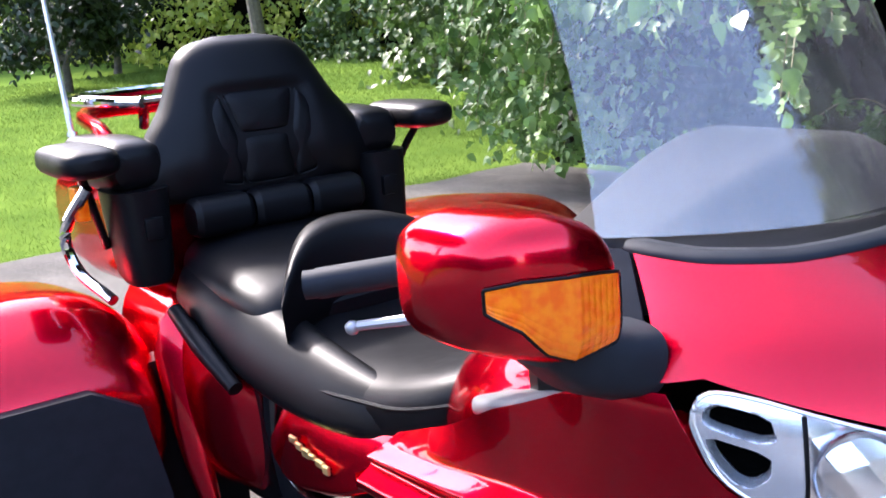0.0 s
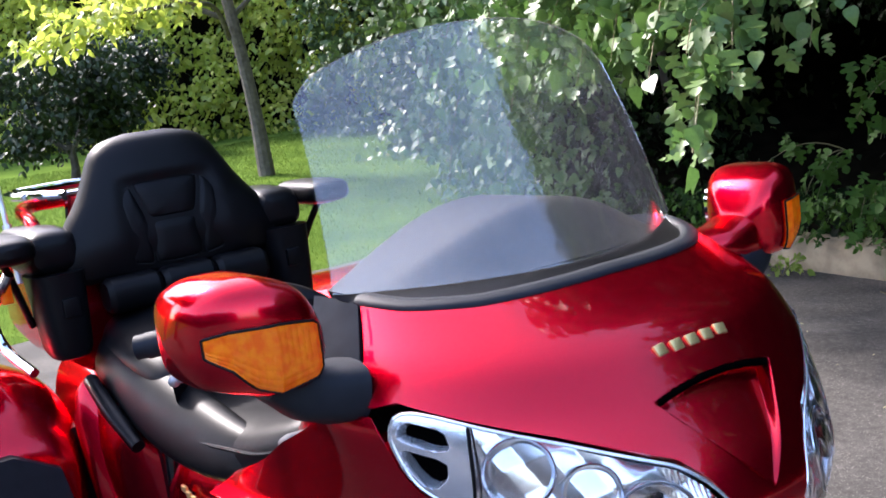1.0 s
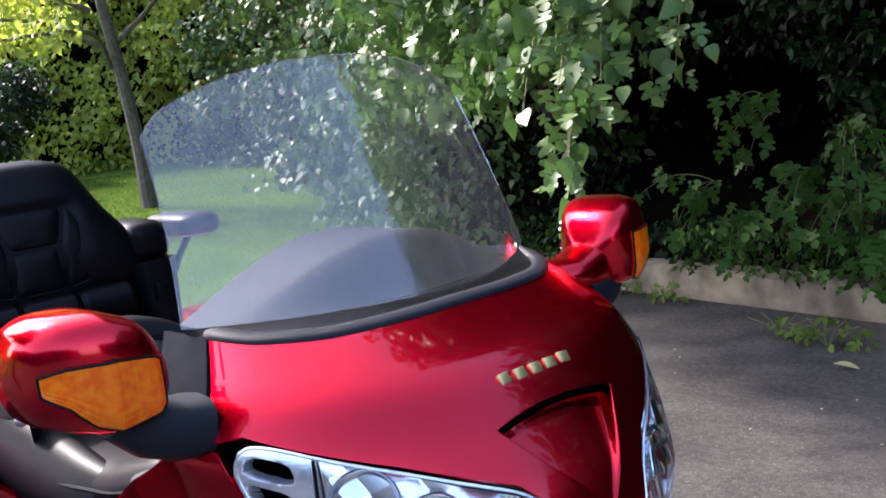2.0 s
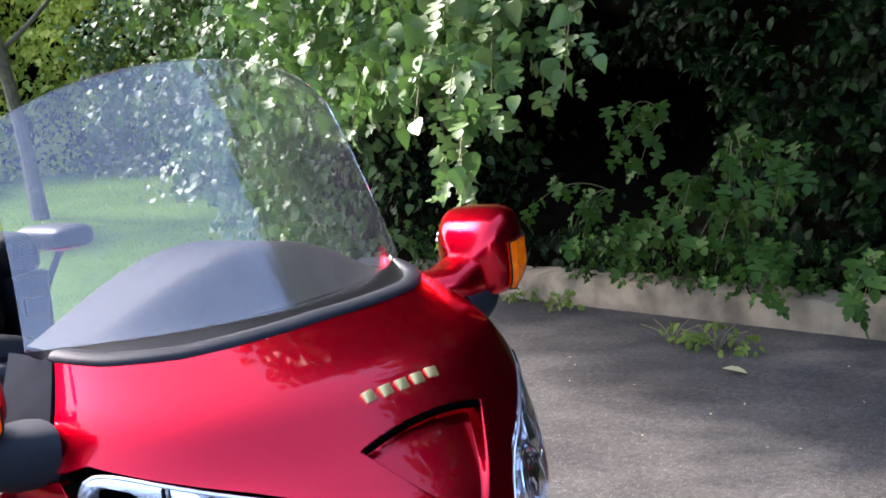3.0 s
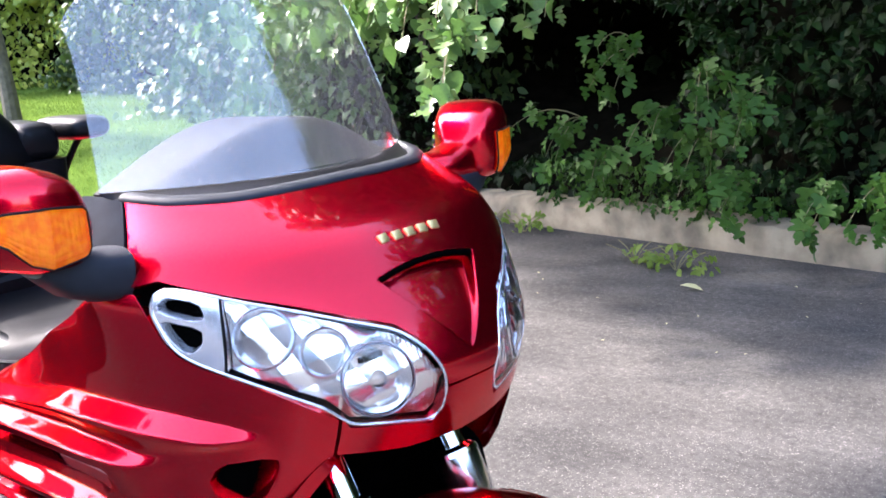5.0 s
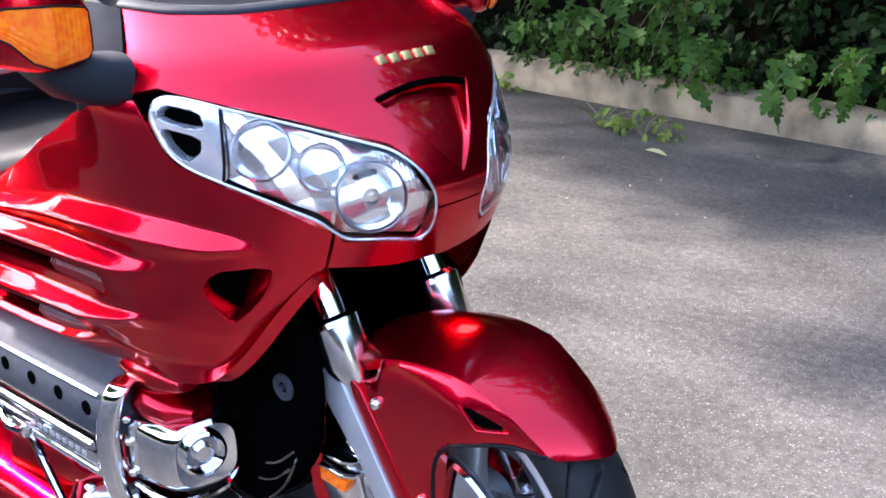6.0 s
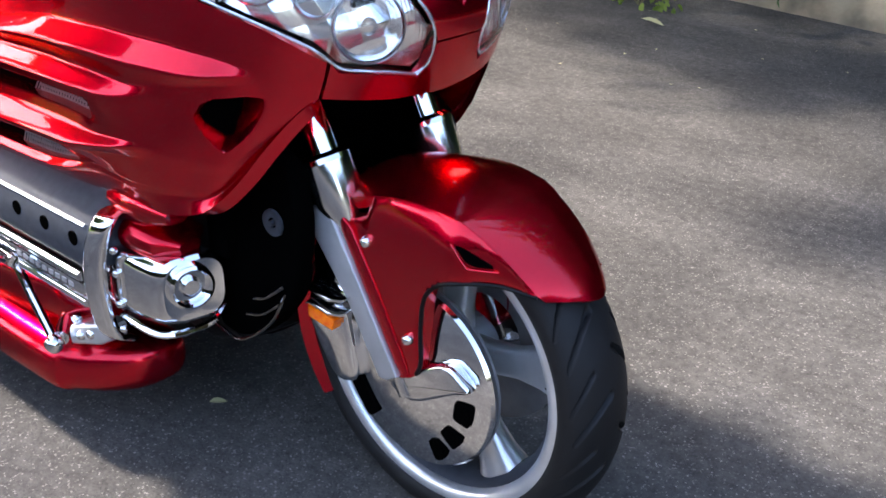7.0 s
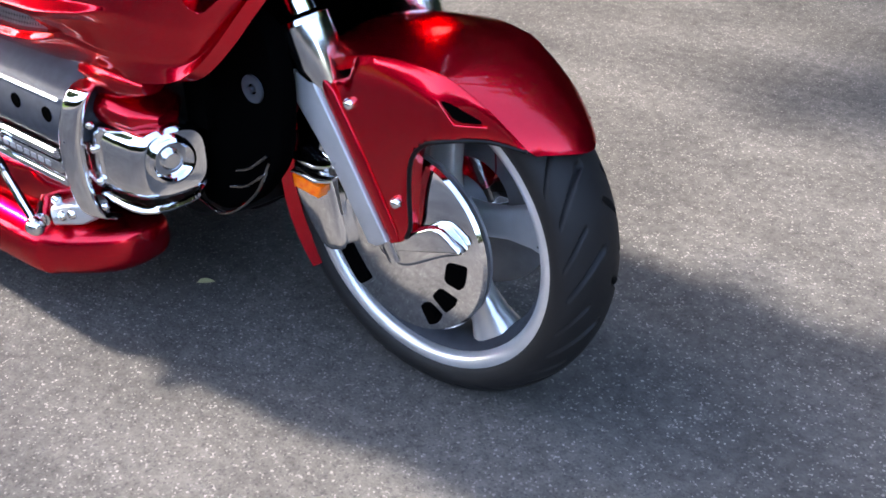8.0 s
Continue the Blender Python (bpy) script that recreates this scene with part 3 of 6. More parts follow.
def overhang():
    """The drooping branch of pale lobed leaves over the driveway."""
    rng = np.random.default_rng(31)
    tree = tagged(new("overhanging_branch"), "drooping branch with pale green lobed leaves over the driveway", "branch")
    tree.location = (-3.6, 4.4, 0.6)
    bpy.context.view_layer.update()
    o = np.array(tree.location)
    part("limb", tube([np.array((-5.3, 5.4, 0.5)) - o, np.array((-5.2, 5.2, 1.9)) - o, np.array((-4.3, 4.4, 2.9)) - o, np.array((-2.8, 3.2, 2.75)) - o],
                      [0.05, 0.04, 0.028, 0.016], 20, 8), BARK, tree)
    spots, ways = [], []
    for a, b in SPRAYS + CASCADE:
        line = strand(a, b, 0.22, 18)
        drop = (line[:, 2] < 1.17) & (line[:, 0] > (-3.3 if b[1] < 2.6 else -4.7)) & (np.abs(line[:, 0] + 2.41 - 0.925 * (2.4 - line[:, 1])) > 0.1)
        line = line[:max(4, 18 - int(drop.sum()))]
        part("twig", tube(line - o, [0.008, 0.002], len(line), 5, smooth=False), TWIG, tree)
        for k in range(1, len(line)):
            for _ in range(5):
                spots.append(line[k] + rng.normal(0, 0.05, 3))
                d = line[k] - line[k - 1]
                ways.append(d / np.linalg.norm(d) * 0.5 + rng.normal(0, 0.55, 3) + np.array((0, 0, -0.75)))
    # a dense crown above, whose lower edge droops
    for k in range(1500):
        u = rng.random()
        x = -4.3 + 2.3 * u
        spots.append(np.array((x, 2.35 + 0.55 * (1 - u) + rng.normal(0, 0.2), 1.22 + 0.2 * math.sin(u * 9) * u + rng.random() ** 0.8 * 1.1)))
        ways.append(rng.normal(0, 0.5, 3) + np.array((0.15, -0.2, -0.8)))
    spots, ways = np.array(spots), np.array(ways)
    # the branch ends well above the hollow, but for one drooping shoot
    x, y, z = spots.T
    floor = np.where(y < 3.0, (z < 1.17) & (x > -3.3) & (np.abs(x + 2.41 - 0.925 * (2.4 - y)) > 0.1), (z < 1.12) & (x > -4.7))
    spots, ways = spots[~floor], ways[~floor]
    near = np.argsort(np.linalg.norm(spots - np.array((-1.6, 1.8, 1.3)), axis=1))
    pick = near[:270]
    leaf_objects(tree, leaf_set(("fig", "lobed", "heart"), LEAF), spots[pick] - o, ways[pick], rng.uniform(0.05, 0.105, len(pick)), rng)
    rest = near[270:]
    far = leaves("leaf_mass", ["heart", "lobed", "fig"], spots[rest] - o, ways[rest], rng.uniform(0.05, 0.11, len(rest)), LEAF, rng, tree)
    tagged(far, kind="stuff")
    # unseen leaves above the branch, added to shade the asphalt
    n = 2600
    high = np.stack([rng.uniform(-2.6, -0.5, n), rng.uniform(0.8, 2.4, n), 2.3 + 1.2 * rng.random(n)], -1)
    upper = leaves("leaf_mass", ["heart", "lobed"], high - o, random_ways(rng, n, 0.5, 0.7), rng.uniform(0.1, 0.18, n), LEAF, rng, tree)
    tagged(upper, kind="stuff")
    n = 1500
    extra = np.stack([rng.uniform(-6.2, -4.6, n), rng.uniform(3.5, 4.4, n), rng.uniform(0.2, 2.2, n)], -1)
    more = leaves("leaf_mass", ["heart", "lobed"], extra - o, random_ways(rng, n, 0.6, 0.6, (0.1, -0.5, 0)), rng.uniform(0.05, 0.1, n), LEAF, rng, tree)
    tagged(more, kind="stuff")
    return tree


overhang()

# leafy shoots over the kerb: tip x, height, reach
SHOOTS = ((-2.36, 0.86, 0.30), (-2.83, 0.52, 0.24), (-2.14, 0.58, 0.26), (-1.83, 0.76, 0.28), (-1.53, 0.64, 0.30), (-1.83, 0.48, 0.26), (-1.64, 0.24, 0.18), (-1.14, 0.26, 0.14), (-0.82, 0.30, 0.16), (-2.5, 0.34, 0.2))
VINE_LEAVES = leaf_set(("fig", "fig", "lobed"), VINE)


def shoots():
    rng = np.random.default_rng(33)
    for x, z, reach in SHOOTS:
        tip = np.array((x, 3.22 - 0.137 * x, z))
        root = tip + np.array((rng.normal(0, 0.08), 0.4, reach * 0.5))
        vine = tagged(new("vine"), "leafy green shoot with lobed leaves over the kerb", "vine", "vines over the kerb")
        vine.location = root
        for _ in range(3):
            end = tip + rng.normal(0, 0.4, 3) * np.array((reach, 0.12, reach * 0.6)) - root
            line = strand((0, 0, 0), end, 0.09, 9)
            part("stem", tube(line, [0.004, 0.0015], 9, 5, smooth=False), TWIG, vine)
            p = np.repeat(line[3:], 2, 0) + rng.normal(0, 0.035, (12, 3))
            leaf_objects(vine, VINE_LEAVES, p, random_ways(rng, 12, 0.7, 0.45, (0.1, -0.35, 0)), rng.uniform(0.05, 0.105, 12), rng)


shoots()


def kerb_fringe():
    """Low leafy growth spilling over the kerb, and shrubs with leaves in rosettes behind it."""
    rng = np.random.default_rng(35)
    n = 3600
    x = rng.uniform(-4.6, 2.5, n)
    tuft = (np.sin(x * 4.1) * np.sin(x * 1.7 + 1) > -0.25) & ((x < -1.5) | (rng.random(n) < 0.45))
    x = x[tuft]
    n = len(x)
    p = np.stack([x, 3.51 - 0.137 * x + rng.uniform(-0.02, 0.3, n), 0.15 + rng.random(n) ** 1.4 * 0.26], -1)
    ob = leaves("ground_ivy", ["lobed", "oval"], p, random_ways(rng, n, 0.35, 0.7, (0.1, -0.6, 0)), rng.uniform(0.025, 0.06, n), VINE, rng)
    tagged(ob, "low green leaves spilling over the kerb", "ivy", kind="stuff")
    k = 420
    cx = rng.uniform(-2.6, 3.0, k)
    cz = rng.uniform(0.25, 1.7, k)
    cy = bank_y(cx, cz) - 0.22 - 0.15 * np.abs(np.sin(cx * 2.7 + cz * 2))
    spots = np.repeat(np.stack([cx, cy, cz], -1), 7, 0) + rng.normal(0, 0.018, (7 * k, 3))
    a = np.tile(np.arange(7) * 0.9, k) + np.repeat(rng.uniform(0, 6, k), 7)
    ways = np.stack([np.cos(a), -0.75 + 0 * a, np.sin(a) - 0.2], -1)
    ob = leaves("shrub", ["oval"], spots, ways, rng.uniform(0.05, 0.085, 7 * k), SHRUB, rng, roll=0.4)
    tagged(ob, "shrub with oval leaves in rosettes, shade in its dark green", "shrub", kind="stuff")


kerb_fringe()


# ---- lawn trees and hedges ----
def crown(name, c, r, n, size, mat, seed, parent, kinds=("oval",)):
    """Leaves in lumps round a centre, with gaps."""
    rng = np.random.default_rng(seed)
    k = 26
    lumps = rng.normal(0, 1, (k, 3))
    lumps = lumps / np.linalg.norm(lumps, axis=1)[:, None] * rng.uniform(0.45, 0.95, (k, 1))
    p = lumps[rng.integers(0, k, n)] + rng.normal(0, 0.17, (n, 3))
    p = np.array(c) + p * np.array(r)
    return leaves(name, list(kinds), p, random_ways(rng, n, 0.3, 0.8), rng.uniform(size * 0.7, size * 1.3, n), mat, rng, parent)


def round_bush(x, y, r, h, seed):
    z = float(lawn_height(np.array(x), np.array(y)))
    tree = tagged(new("bush_tree"), "round dark green clipped ornamental tree on the lawn", "tree", "round lawn trees")
    tree.location = (x, y, z)
    part("trunk", tube([(0, 0, -0.05), (0.03, 0.02, 0.25), (0.05, 0, 0.6)], [0.09, 0.07, 0.06], 10, 10), BARK, tree)
    for a in (0.4, 2.3, 4.2):
        part("limb", tube([(0.04, 0, 0.45), (0.35 * math.cos(a), 0.35 * math.sin(a), 0.8), (0.7 * math.cos(a), 0.7 * math.sin(a), 1.2)], [0.05, 0.02], 10, 7), BARK, tree)
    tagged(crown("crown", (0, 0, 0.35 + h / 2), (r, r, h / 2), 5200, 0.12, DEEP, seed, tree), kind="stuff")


round_bush(-17.4, 3.9, 1.25, 2.1, 41)
round_bush(-20.0, 5.6, 1.2, 2.2, 42)


def slim_tree():
    x, y = -13.45, 5.55
    z = float(lawn_height(np.array(x), np.array(y)))
    tree = tagged(new("young_tree"), "slim young tree with a bare grey trunk and yellow-green leaves", "tree")
    tree.location = (x, y, z)
    part("trunk", tube([(0, 0, -0.05), (-0.01, -0.02, 0.9), (-0.05, -0.08, 1.9), (-0.1, -0.16, 2.8), (-0.2, -0.25, 4.2)], [0.13, 0.1, 0.09, 0.08, 0.04], 30, 10), BARK, tree)
    for b in ([(-0.16, -0.22, 2.3), (-0.5, -1.1, 2.75), (-0.9, -2.3, 2.8)], [(-0.14, -0.2, 2.2), (0.3, 0.5, 2.9), (0.5, 1.0, 3.6)], [(-0.2, -0.3, 2.8), (-0.5, -1.3, 3.3), (-0.9, -2.6, 3.3)]):
        part("limb", tube(b, [0.045, 0.012], 14, 7), BARK, tree)
    tagged(crown("crown", (-0.7, -1.7, 2.9), (0.9, 1.5, 0.4), 900, 0.13, BRIGHT, 44, tree, ("oval", "long")), kind="stuff")
    rng = np.random.default_rng(46)
    g = z
    line = smooth_line([(0.6, -1.0, 2.75 - g), (0.9, -1.9, 2.66 - g), (1.0, -2.6, 2.48 - g), (1.0, -3.3, 2.3 - g)], 40)
    part("limb", tube([(-0.12, -0.18, 2.0), (0.3, -0.5, 2.4)] + [tuple(q) for q in line[::12]], [0.04, 0.008], 24, 7), BARK, tree)
    p = np.repeat(line, 9, 0) + rng.normal(0, 0.11, (360, 3))
    tagged(leaves("leaf_mass", ["oval", "long"], p, random_ways(rng, 360, 0.2, 0.7, (0.3, -0.4, 0)), rng.uniform(0.12, 0.2, 360), BRIGHT, rng, tree), kind="stuff")
    tagged(crown("crown", (-0.2, 0.3, 4.4), (1.8, 2.2, 0.9), 1800, 0.13, BRIGHT, 45, tree, ("oval", "long")), kind="stuff")


slim_tree()


def hedge_row():
    """The tall hedge of mixed shrubs at the end of the lawn, lit on top."""
    rng = np.random.default_rng(51)
    for name, x0, y0, x1, y1, h, mat, n, size, lab in (
        ("hedge", -26.0, 2.0, -19.0, 11.0, 5.5, BRIGHT, 22000, 0.14, "tall hedge of yellow-green shrubs across the lawn, sunlight in their colour"),
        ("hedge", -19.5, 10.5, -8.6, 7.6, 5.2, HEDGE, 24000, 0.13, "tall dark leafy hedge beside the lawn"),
        ("hedge", -40.0, -16.0, -27.0, 3.0, 7.0, HEDGE, 12000, 0.32, "far tall row of leafy trees beyond the lawn"),
        ("hedge", -8.8, 6.6, -5.0, 4.9, 3.6, HEDGE, 13000, 0.09, "leafy shrubs where lawn and driveway meet"),
    ):
        t = rng.random(n)
        z = rng.random(n) ** 0.9 * h
        along = t * math.hypot(x1 - x0, y1 - y0)
        lump = 0.9 * np.sin(along * 1.1 + z * 0.7) + 0.5 * np.sin(along * 2.9) * np.cos(z * 2.3)
        d = np.array((y1 - y0, x0 - x1)) / math.hypot(x1 - x0, y1 - y0)
        off = lump * min(1.0, h / 5) + rng.normal(0, 0.25, n) - (0.42 if mat is BRIGHT else 0.2) * z
        x, y = x0 + (x1 - x0) * t + d[0] * off, y0 + (y1 - y0) * t + d[1] * off
        g = lawn_height(x, y)
        keep = np.sin(along * 3.3 + z * 2.2) * np.sin(z * 3.1 - along * 1.7) > -0.72
        p = np.stack([x, y, g + 0.05 + z], -1)[keep]
        ob = leaves("hedge", ["oval", "heart"], p, random_ways(rng, len(p), 0.4, 0.8, (0.4, -0.4, 0)), rng.uniform(size * 0.7, size * 1.3, len(p)), mat, rng)
        tagged(ob, lab, "hedge", kind="stuff")


hedge_row()


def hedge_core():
    """A dark sheet behind the hedges that stands in for their shaded depth."""
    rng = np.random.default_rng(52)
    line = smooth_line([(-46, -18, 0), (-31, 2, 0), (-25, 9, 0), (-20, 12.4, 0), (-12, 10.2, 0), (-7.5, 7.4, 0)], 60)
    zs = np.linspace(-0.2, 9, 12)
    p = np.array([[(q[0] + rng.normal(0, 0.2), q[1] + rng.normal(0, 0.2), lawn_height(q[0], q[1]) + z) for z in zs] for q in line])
    tagged(part("dark_backdrop", sheet(p), SHADE_BACKING), "dark sheet standing in for shaded depth behind the hedge", "wood", kind="structure")


hedge_core()


def grass_tufts():
    rng = np.random.default_rng(61)
    n = 110000
    r = rng.random(n) ** 1.5
    x = -6.62 - r * 13 + rng.normal(0, 0.03, n)
    y = rng.uniform(-5, 8, n) + 0.2 * (-6.6 - x)
    z = lawn_height(x, y)
    h = rng.uniform(0.02, 0.045, n) * (1 + r * 0.4)
    a = rng.uniform(0, 6.28, n)
    w = 0.0025 + r * 0.005
    lean = rng.normal(0, 0.02, (n, 2))
    vs = np.empty((n, 3, 3))
    vs[:, 0] = np.stack([x - w * np.cos(a), y - w * np.sin(a), z], -1)
    vs[:, 1] = np.stack([x + w * np.cos(a), y + w * np.sin(a), z], -1)
    vs[:, 2] = np.stack([x + lean[:, 0], y + lean[:, 1], z + h], -1)
    me = bpy.data.meshes.new("grass")
    me.from_pydata(vs.reshape(-1, 3).tolist(), [], np.arange(3 * n).reshape(-1, 3).tolist())
    me.materials.append(BLADE)
    tagged(new("grass", me), "short mown bright green grass", "grass", kind="stuff")


grass_tufts()


WEED_LEAVES = leaf_set(("oval", "fig"), WEED)


def small_weed(x, y, seed, n=46, reach=0.2):
    rng = np.random.default_rng(seed)
    weed = tagged(new("weed"), "small green weed growing at the driveway edge", "weed", "weeds at the kerb")
    weed.location = (x, y, 0)
    a = rng.uniform(0, 6.28, n)
    d = rng.random(n) ** 0.6 * reach
    p = np.stack([d * np.cos(a) * 1.3, d * np.sin(a) * 0.6, 0.02 + rng.random(n) * 0.13 * (1 - d / reach * 0.5)], -1)
    for k in range(5):
        b = k * 1.25
        part("stem", tube([(0, 0, -0.01), (0.06 * math.cos(b), 0.04 * math.sin(b), 0.06), (0.16 * math.cos(b), 0.09 * math.sin(b), 0.1)], 0.003, 6, 4), TWIG, weed)
    leaf_objects(weed, WEED_LEAVES, p, random_ways(rng, n, 0.1, 0.8), rng.uniform(0.03, 0.065, n), rng)


small_weed(-1.8, 3.32, 71, 40, 0.17)
small_weed(-2.06, 3.36, 72, 10, 0.06)
small_weed(-3.1, 3.78, 73, 26, 0.14)
small_weed(-3.45, 3.9, 74, 20, 0.12)


def fallen_leaf(x, y, turn, size, mat):
    v, f = leaf_mesh("oval", 0.3, 0.1)
    me = bpy.data.meshes.new("fallen_leaf")
    me.from_pydata((v * size).tolist(), [], f)
    me.materials.append(mat)
    ob = new("fallen_leaf", me)
    ob.matrix_world = pose(x, y, 0.012, 0, 4, turn)
    bpy.context.view_layer.update()
    low = min((ob.matrix_world @ q.co).z for q in me.vertices)
    ob.location.z -= low - 0.003
    tagged(ob, "small yellowed leaf lying on the asphalt", "leaf", "fallen leaves")


fallen_leaf(-1.6, 3.01, 10, 0.11, DRY)
fallen_leaf(-0.64, -0.11, 60, 0.035, DRY)
for k in range(30):
    fallen_leaf(random.uniform(-4.2, -0.2), 3.2 + random.uniform(-1.0, 0.2), random.uniform(0, 360), random.uniform(0.008, 0.018), DRY)


def unseen_trees():
    """Unseen rows of trees, added behind and beside the driveway to darken sky light and reflections."""
    rng = np.random.default_rng(81)
    for (x0, y0), (x1, y1), h, n in (((-30, -20), (22, -15), 6.0, 11000), ((24, -9), (17, 14), 8.0, 8000)):
        t, z = rng.random(n), rng.random(n) * h
        w = rng.normal(0, 0.8, n) + 0.8 * np.sin(t * 40) * np.cos(z)
        d = np.array((y1 - y0, x0 - x1)) / math.hypot(x1 - x0, y1 - y0)
        p = np.stack([x0 + (x1 - x0) * t + d[0] * w, y0 + (y1 - y0) * t + d[1] * w, z * (0.8 + 0.2 * np.sin(t * 23))], -1)
        ob = leaves("unseen_trees", ["oval"], p, random_ways(rng, n, 0.3, 0.9), rng.uniform(0.3, 0.6, n), DEEP, rng)
        tagged(ob, "unseen dark row of trees added to darken sky light and reflections", "trees", kind="stuff")
        # dark sheet behind each row, in place of shaded depth
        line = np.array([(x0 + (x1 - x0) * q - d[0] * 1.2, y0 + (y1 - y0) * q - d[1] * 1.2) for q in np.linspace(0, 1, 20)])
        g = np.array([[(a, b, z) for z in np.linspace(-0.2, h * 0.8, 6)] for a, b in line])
        tagged(part("dark_backdrop", sheet(g), SHADE_BACKING), "dark sheet standing in for shaded depth behind the added trees", "wood", kind="structure")


unseen_trees()


def unseen_shade_tree(x, y, r, seed):
    """An unseen broad tree, added beside the driveway so that its crown shades the asphalt."""
    z = 0.0
    tree = tagged(new("unseen_shade_tree"), "unseen broad leafy tree added to shade the driveway", "tree", "shade trees")
    tree.location = (x, y, z)
    part("trunk", tube([(0, 0, -0.05), (0.05, 0, 1.5), (0.0, 0.1, 3.2), (0.1, 0, 4.8)], [0.2, 0.15, 0.12, 0.05], 20, 10), BARK, tree)
    for a in (0.3, 1.9, 3.4, 5.0):
        part("limb", tube([(0.02, 0.05, 2.9), (0.7 * math.cos(a), 0.6 * math.sin(a), 4.1), (1.5 * math.cos(a), 1.1 * math.sin(a), 5.0)], [0.08, 0.02], 12, 7), BARK, tree)
    tagged(crown("crown", (0, 0, 5.0), r, 7000, 0.26, HEDGE, seed, tree, ("oval", "heart")), kind="stuff")


unseen_shade_tree(-7.2, -3.25, (2.6, 1.6, 1.5), 91)
unseen_shade_tree(-5.0, -4.3, (2.2, 1.8, 1.6), 92)


# ---- the three-wheeled touring motorcycle ----
bike = tagged(new("motorcycle"), "candy red touring motorcycle trike with black vinyl seats and chrome", "motorcycle")
HUB = (-0.123, 0.0, 0.292)


def sided(fn):
    """Builds a part on the right side, then its mirror image on the left."""
    for flip in (False, True):
        fn(flip)


def put(name, bm, mat, flip, parent=None, label=""):
    return part(name, bm, mat, parent or bike, label, flip)


def outward(p, way):
    return p if facing(p, way) > 0 else p[::-1]


# upper cowl
COWL_TOP = curve_of([(-.318, 1.065), (-.26, 1.057), (-.18, 1.053), (-.09, 1.054), (0, 1.055), (.09, 1.054), (.18, 1.053), (.26, 1.057), (.318, 1.065)])
HALF_COWL = [(-.434, .963), (-.40, .967), (-.366, .973), (-.292, .953), (-.216, .931), (-.104, .889), (-.076, .862), (-.058, .826), (-.047, .795), (0, .795)]
COWL_BOTTOM = curve_of(HALF_COWL + [(-s, z) for s, z in HALF_COWL[:-1]])


def cowl_recess(s, z):
    """The three-cornered recess in the nose, deep along its upper edge and running out below."""
    top = 0.955 - 0.011 * (np.abs(s) / 0.09) ** 2
    wide = 0.098 * np.clip((z - 0.83) / 0.115, 0, 1)
    inside = step(wide - np.abs(s), 0, 0.006) * step(top - z, 0, 0.004)
    return -inside * 0.02 * np.clip((z - 0.83) / 0.11, 0, 1)


def build_cowl():
    u = np.linspace(-1, 1, 461)
    v = np.linspace(0, 1, 170)
    uu, vv = np.meshgrid(u, v, indexing="ij")
    sb, st = 0.434 * uu, 0.318 * uu
    zb, zt = COWL_BOTTOM(sb), COWL_TOP(st)
    ease = vv
    s, z = sb + (st - sb) * ease, zb + (zt - zb) * vv
    p = outward(fair(s, z), (1, 0, 0.3))
    n = normals(p)
    off = cowl_recess(s, z)
    if not np.allclose(p[0], fair(s, z)[0]):
        off = off[::-1]
    p = p + n * off[..., None]
    return part("upper_cowl", lipped(p, 0.012), RED, bike)


cowl = build_cowl()


def recess_strip():
    """The narrow black strip under the brow of the nose recess."""
    s = np.linspace(-0.092, 0.092, 40)
    zt = 0.954 - 0.011 * (np.abs(s) / 0.09) ** 2
    p = np.array([fair(s, zt - d) + np.array((e, 0, 0)) for d, e in ((0, -0.012), (0.0, 0.001), (0.007, -0.004), (0.01, -0.014))]).transpose(1, 0, 2)
    return part("brow_strip", sheet(outward(p, (1, 0, 0))), BLACK_HOLE, cowl, "narrow black strip")


recess_strip()


def emblem_bars():
    """The maker's mark on the nose, as five plain raised gold shapes."""
    for k in range(5):
        s0 = -0.058 + k * 0.0245
        c = fair(np.array(s0 + 0.009), np.array(0.985))
        bm = block(-0.002, 0.003, -0.009, 0.008, -0.007, 0.007, 0.002, 2)
        bmesh.ops.transform(bm, matrix=Matrix.Translation(Vector(c)) @ Matrix.Rotation(radians(-34), 4, "Y") @ Matrix.Rotation(radians(-3 * (k - 2)), 4, "X"), verts=bm.verts)
        part("emblem", bm, GOLD, cowl, "raised gold emblem shape")


emblem_bars()

HALF_LIP = [(-.196, .780), (-.184, .765), (-.110, .755), (-.064, .742), (-.050, .76), (-.046, .791), (0, .792)]
LIP_TOP = curve_of(HALF_LIP + [(-s, z) for s, z in HALF_LIP[:-1]])
LIP_BOTTOM = curve_of([(-.196, .728), (-.176, .726), (-.098, .716), (0, .710), (.098, .716), (.176, .726), (.196, .728)])
p = fair_band(-0.196, 0.196, LIP_TOP, LIP_BOTTOM, 121, 16)
part("nose_cowl", lipped(outward(p, (1, 0, 0)), 0.03), RED, bike)

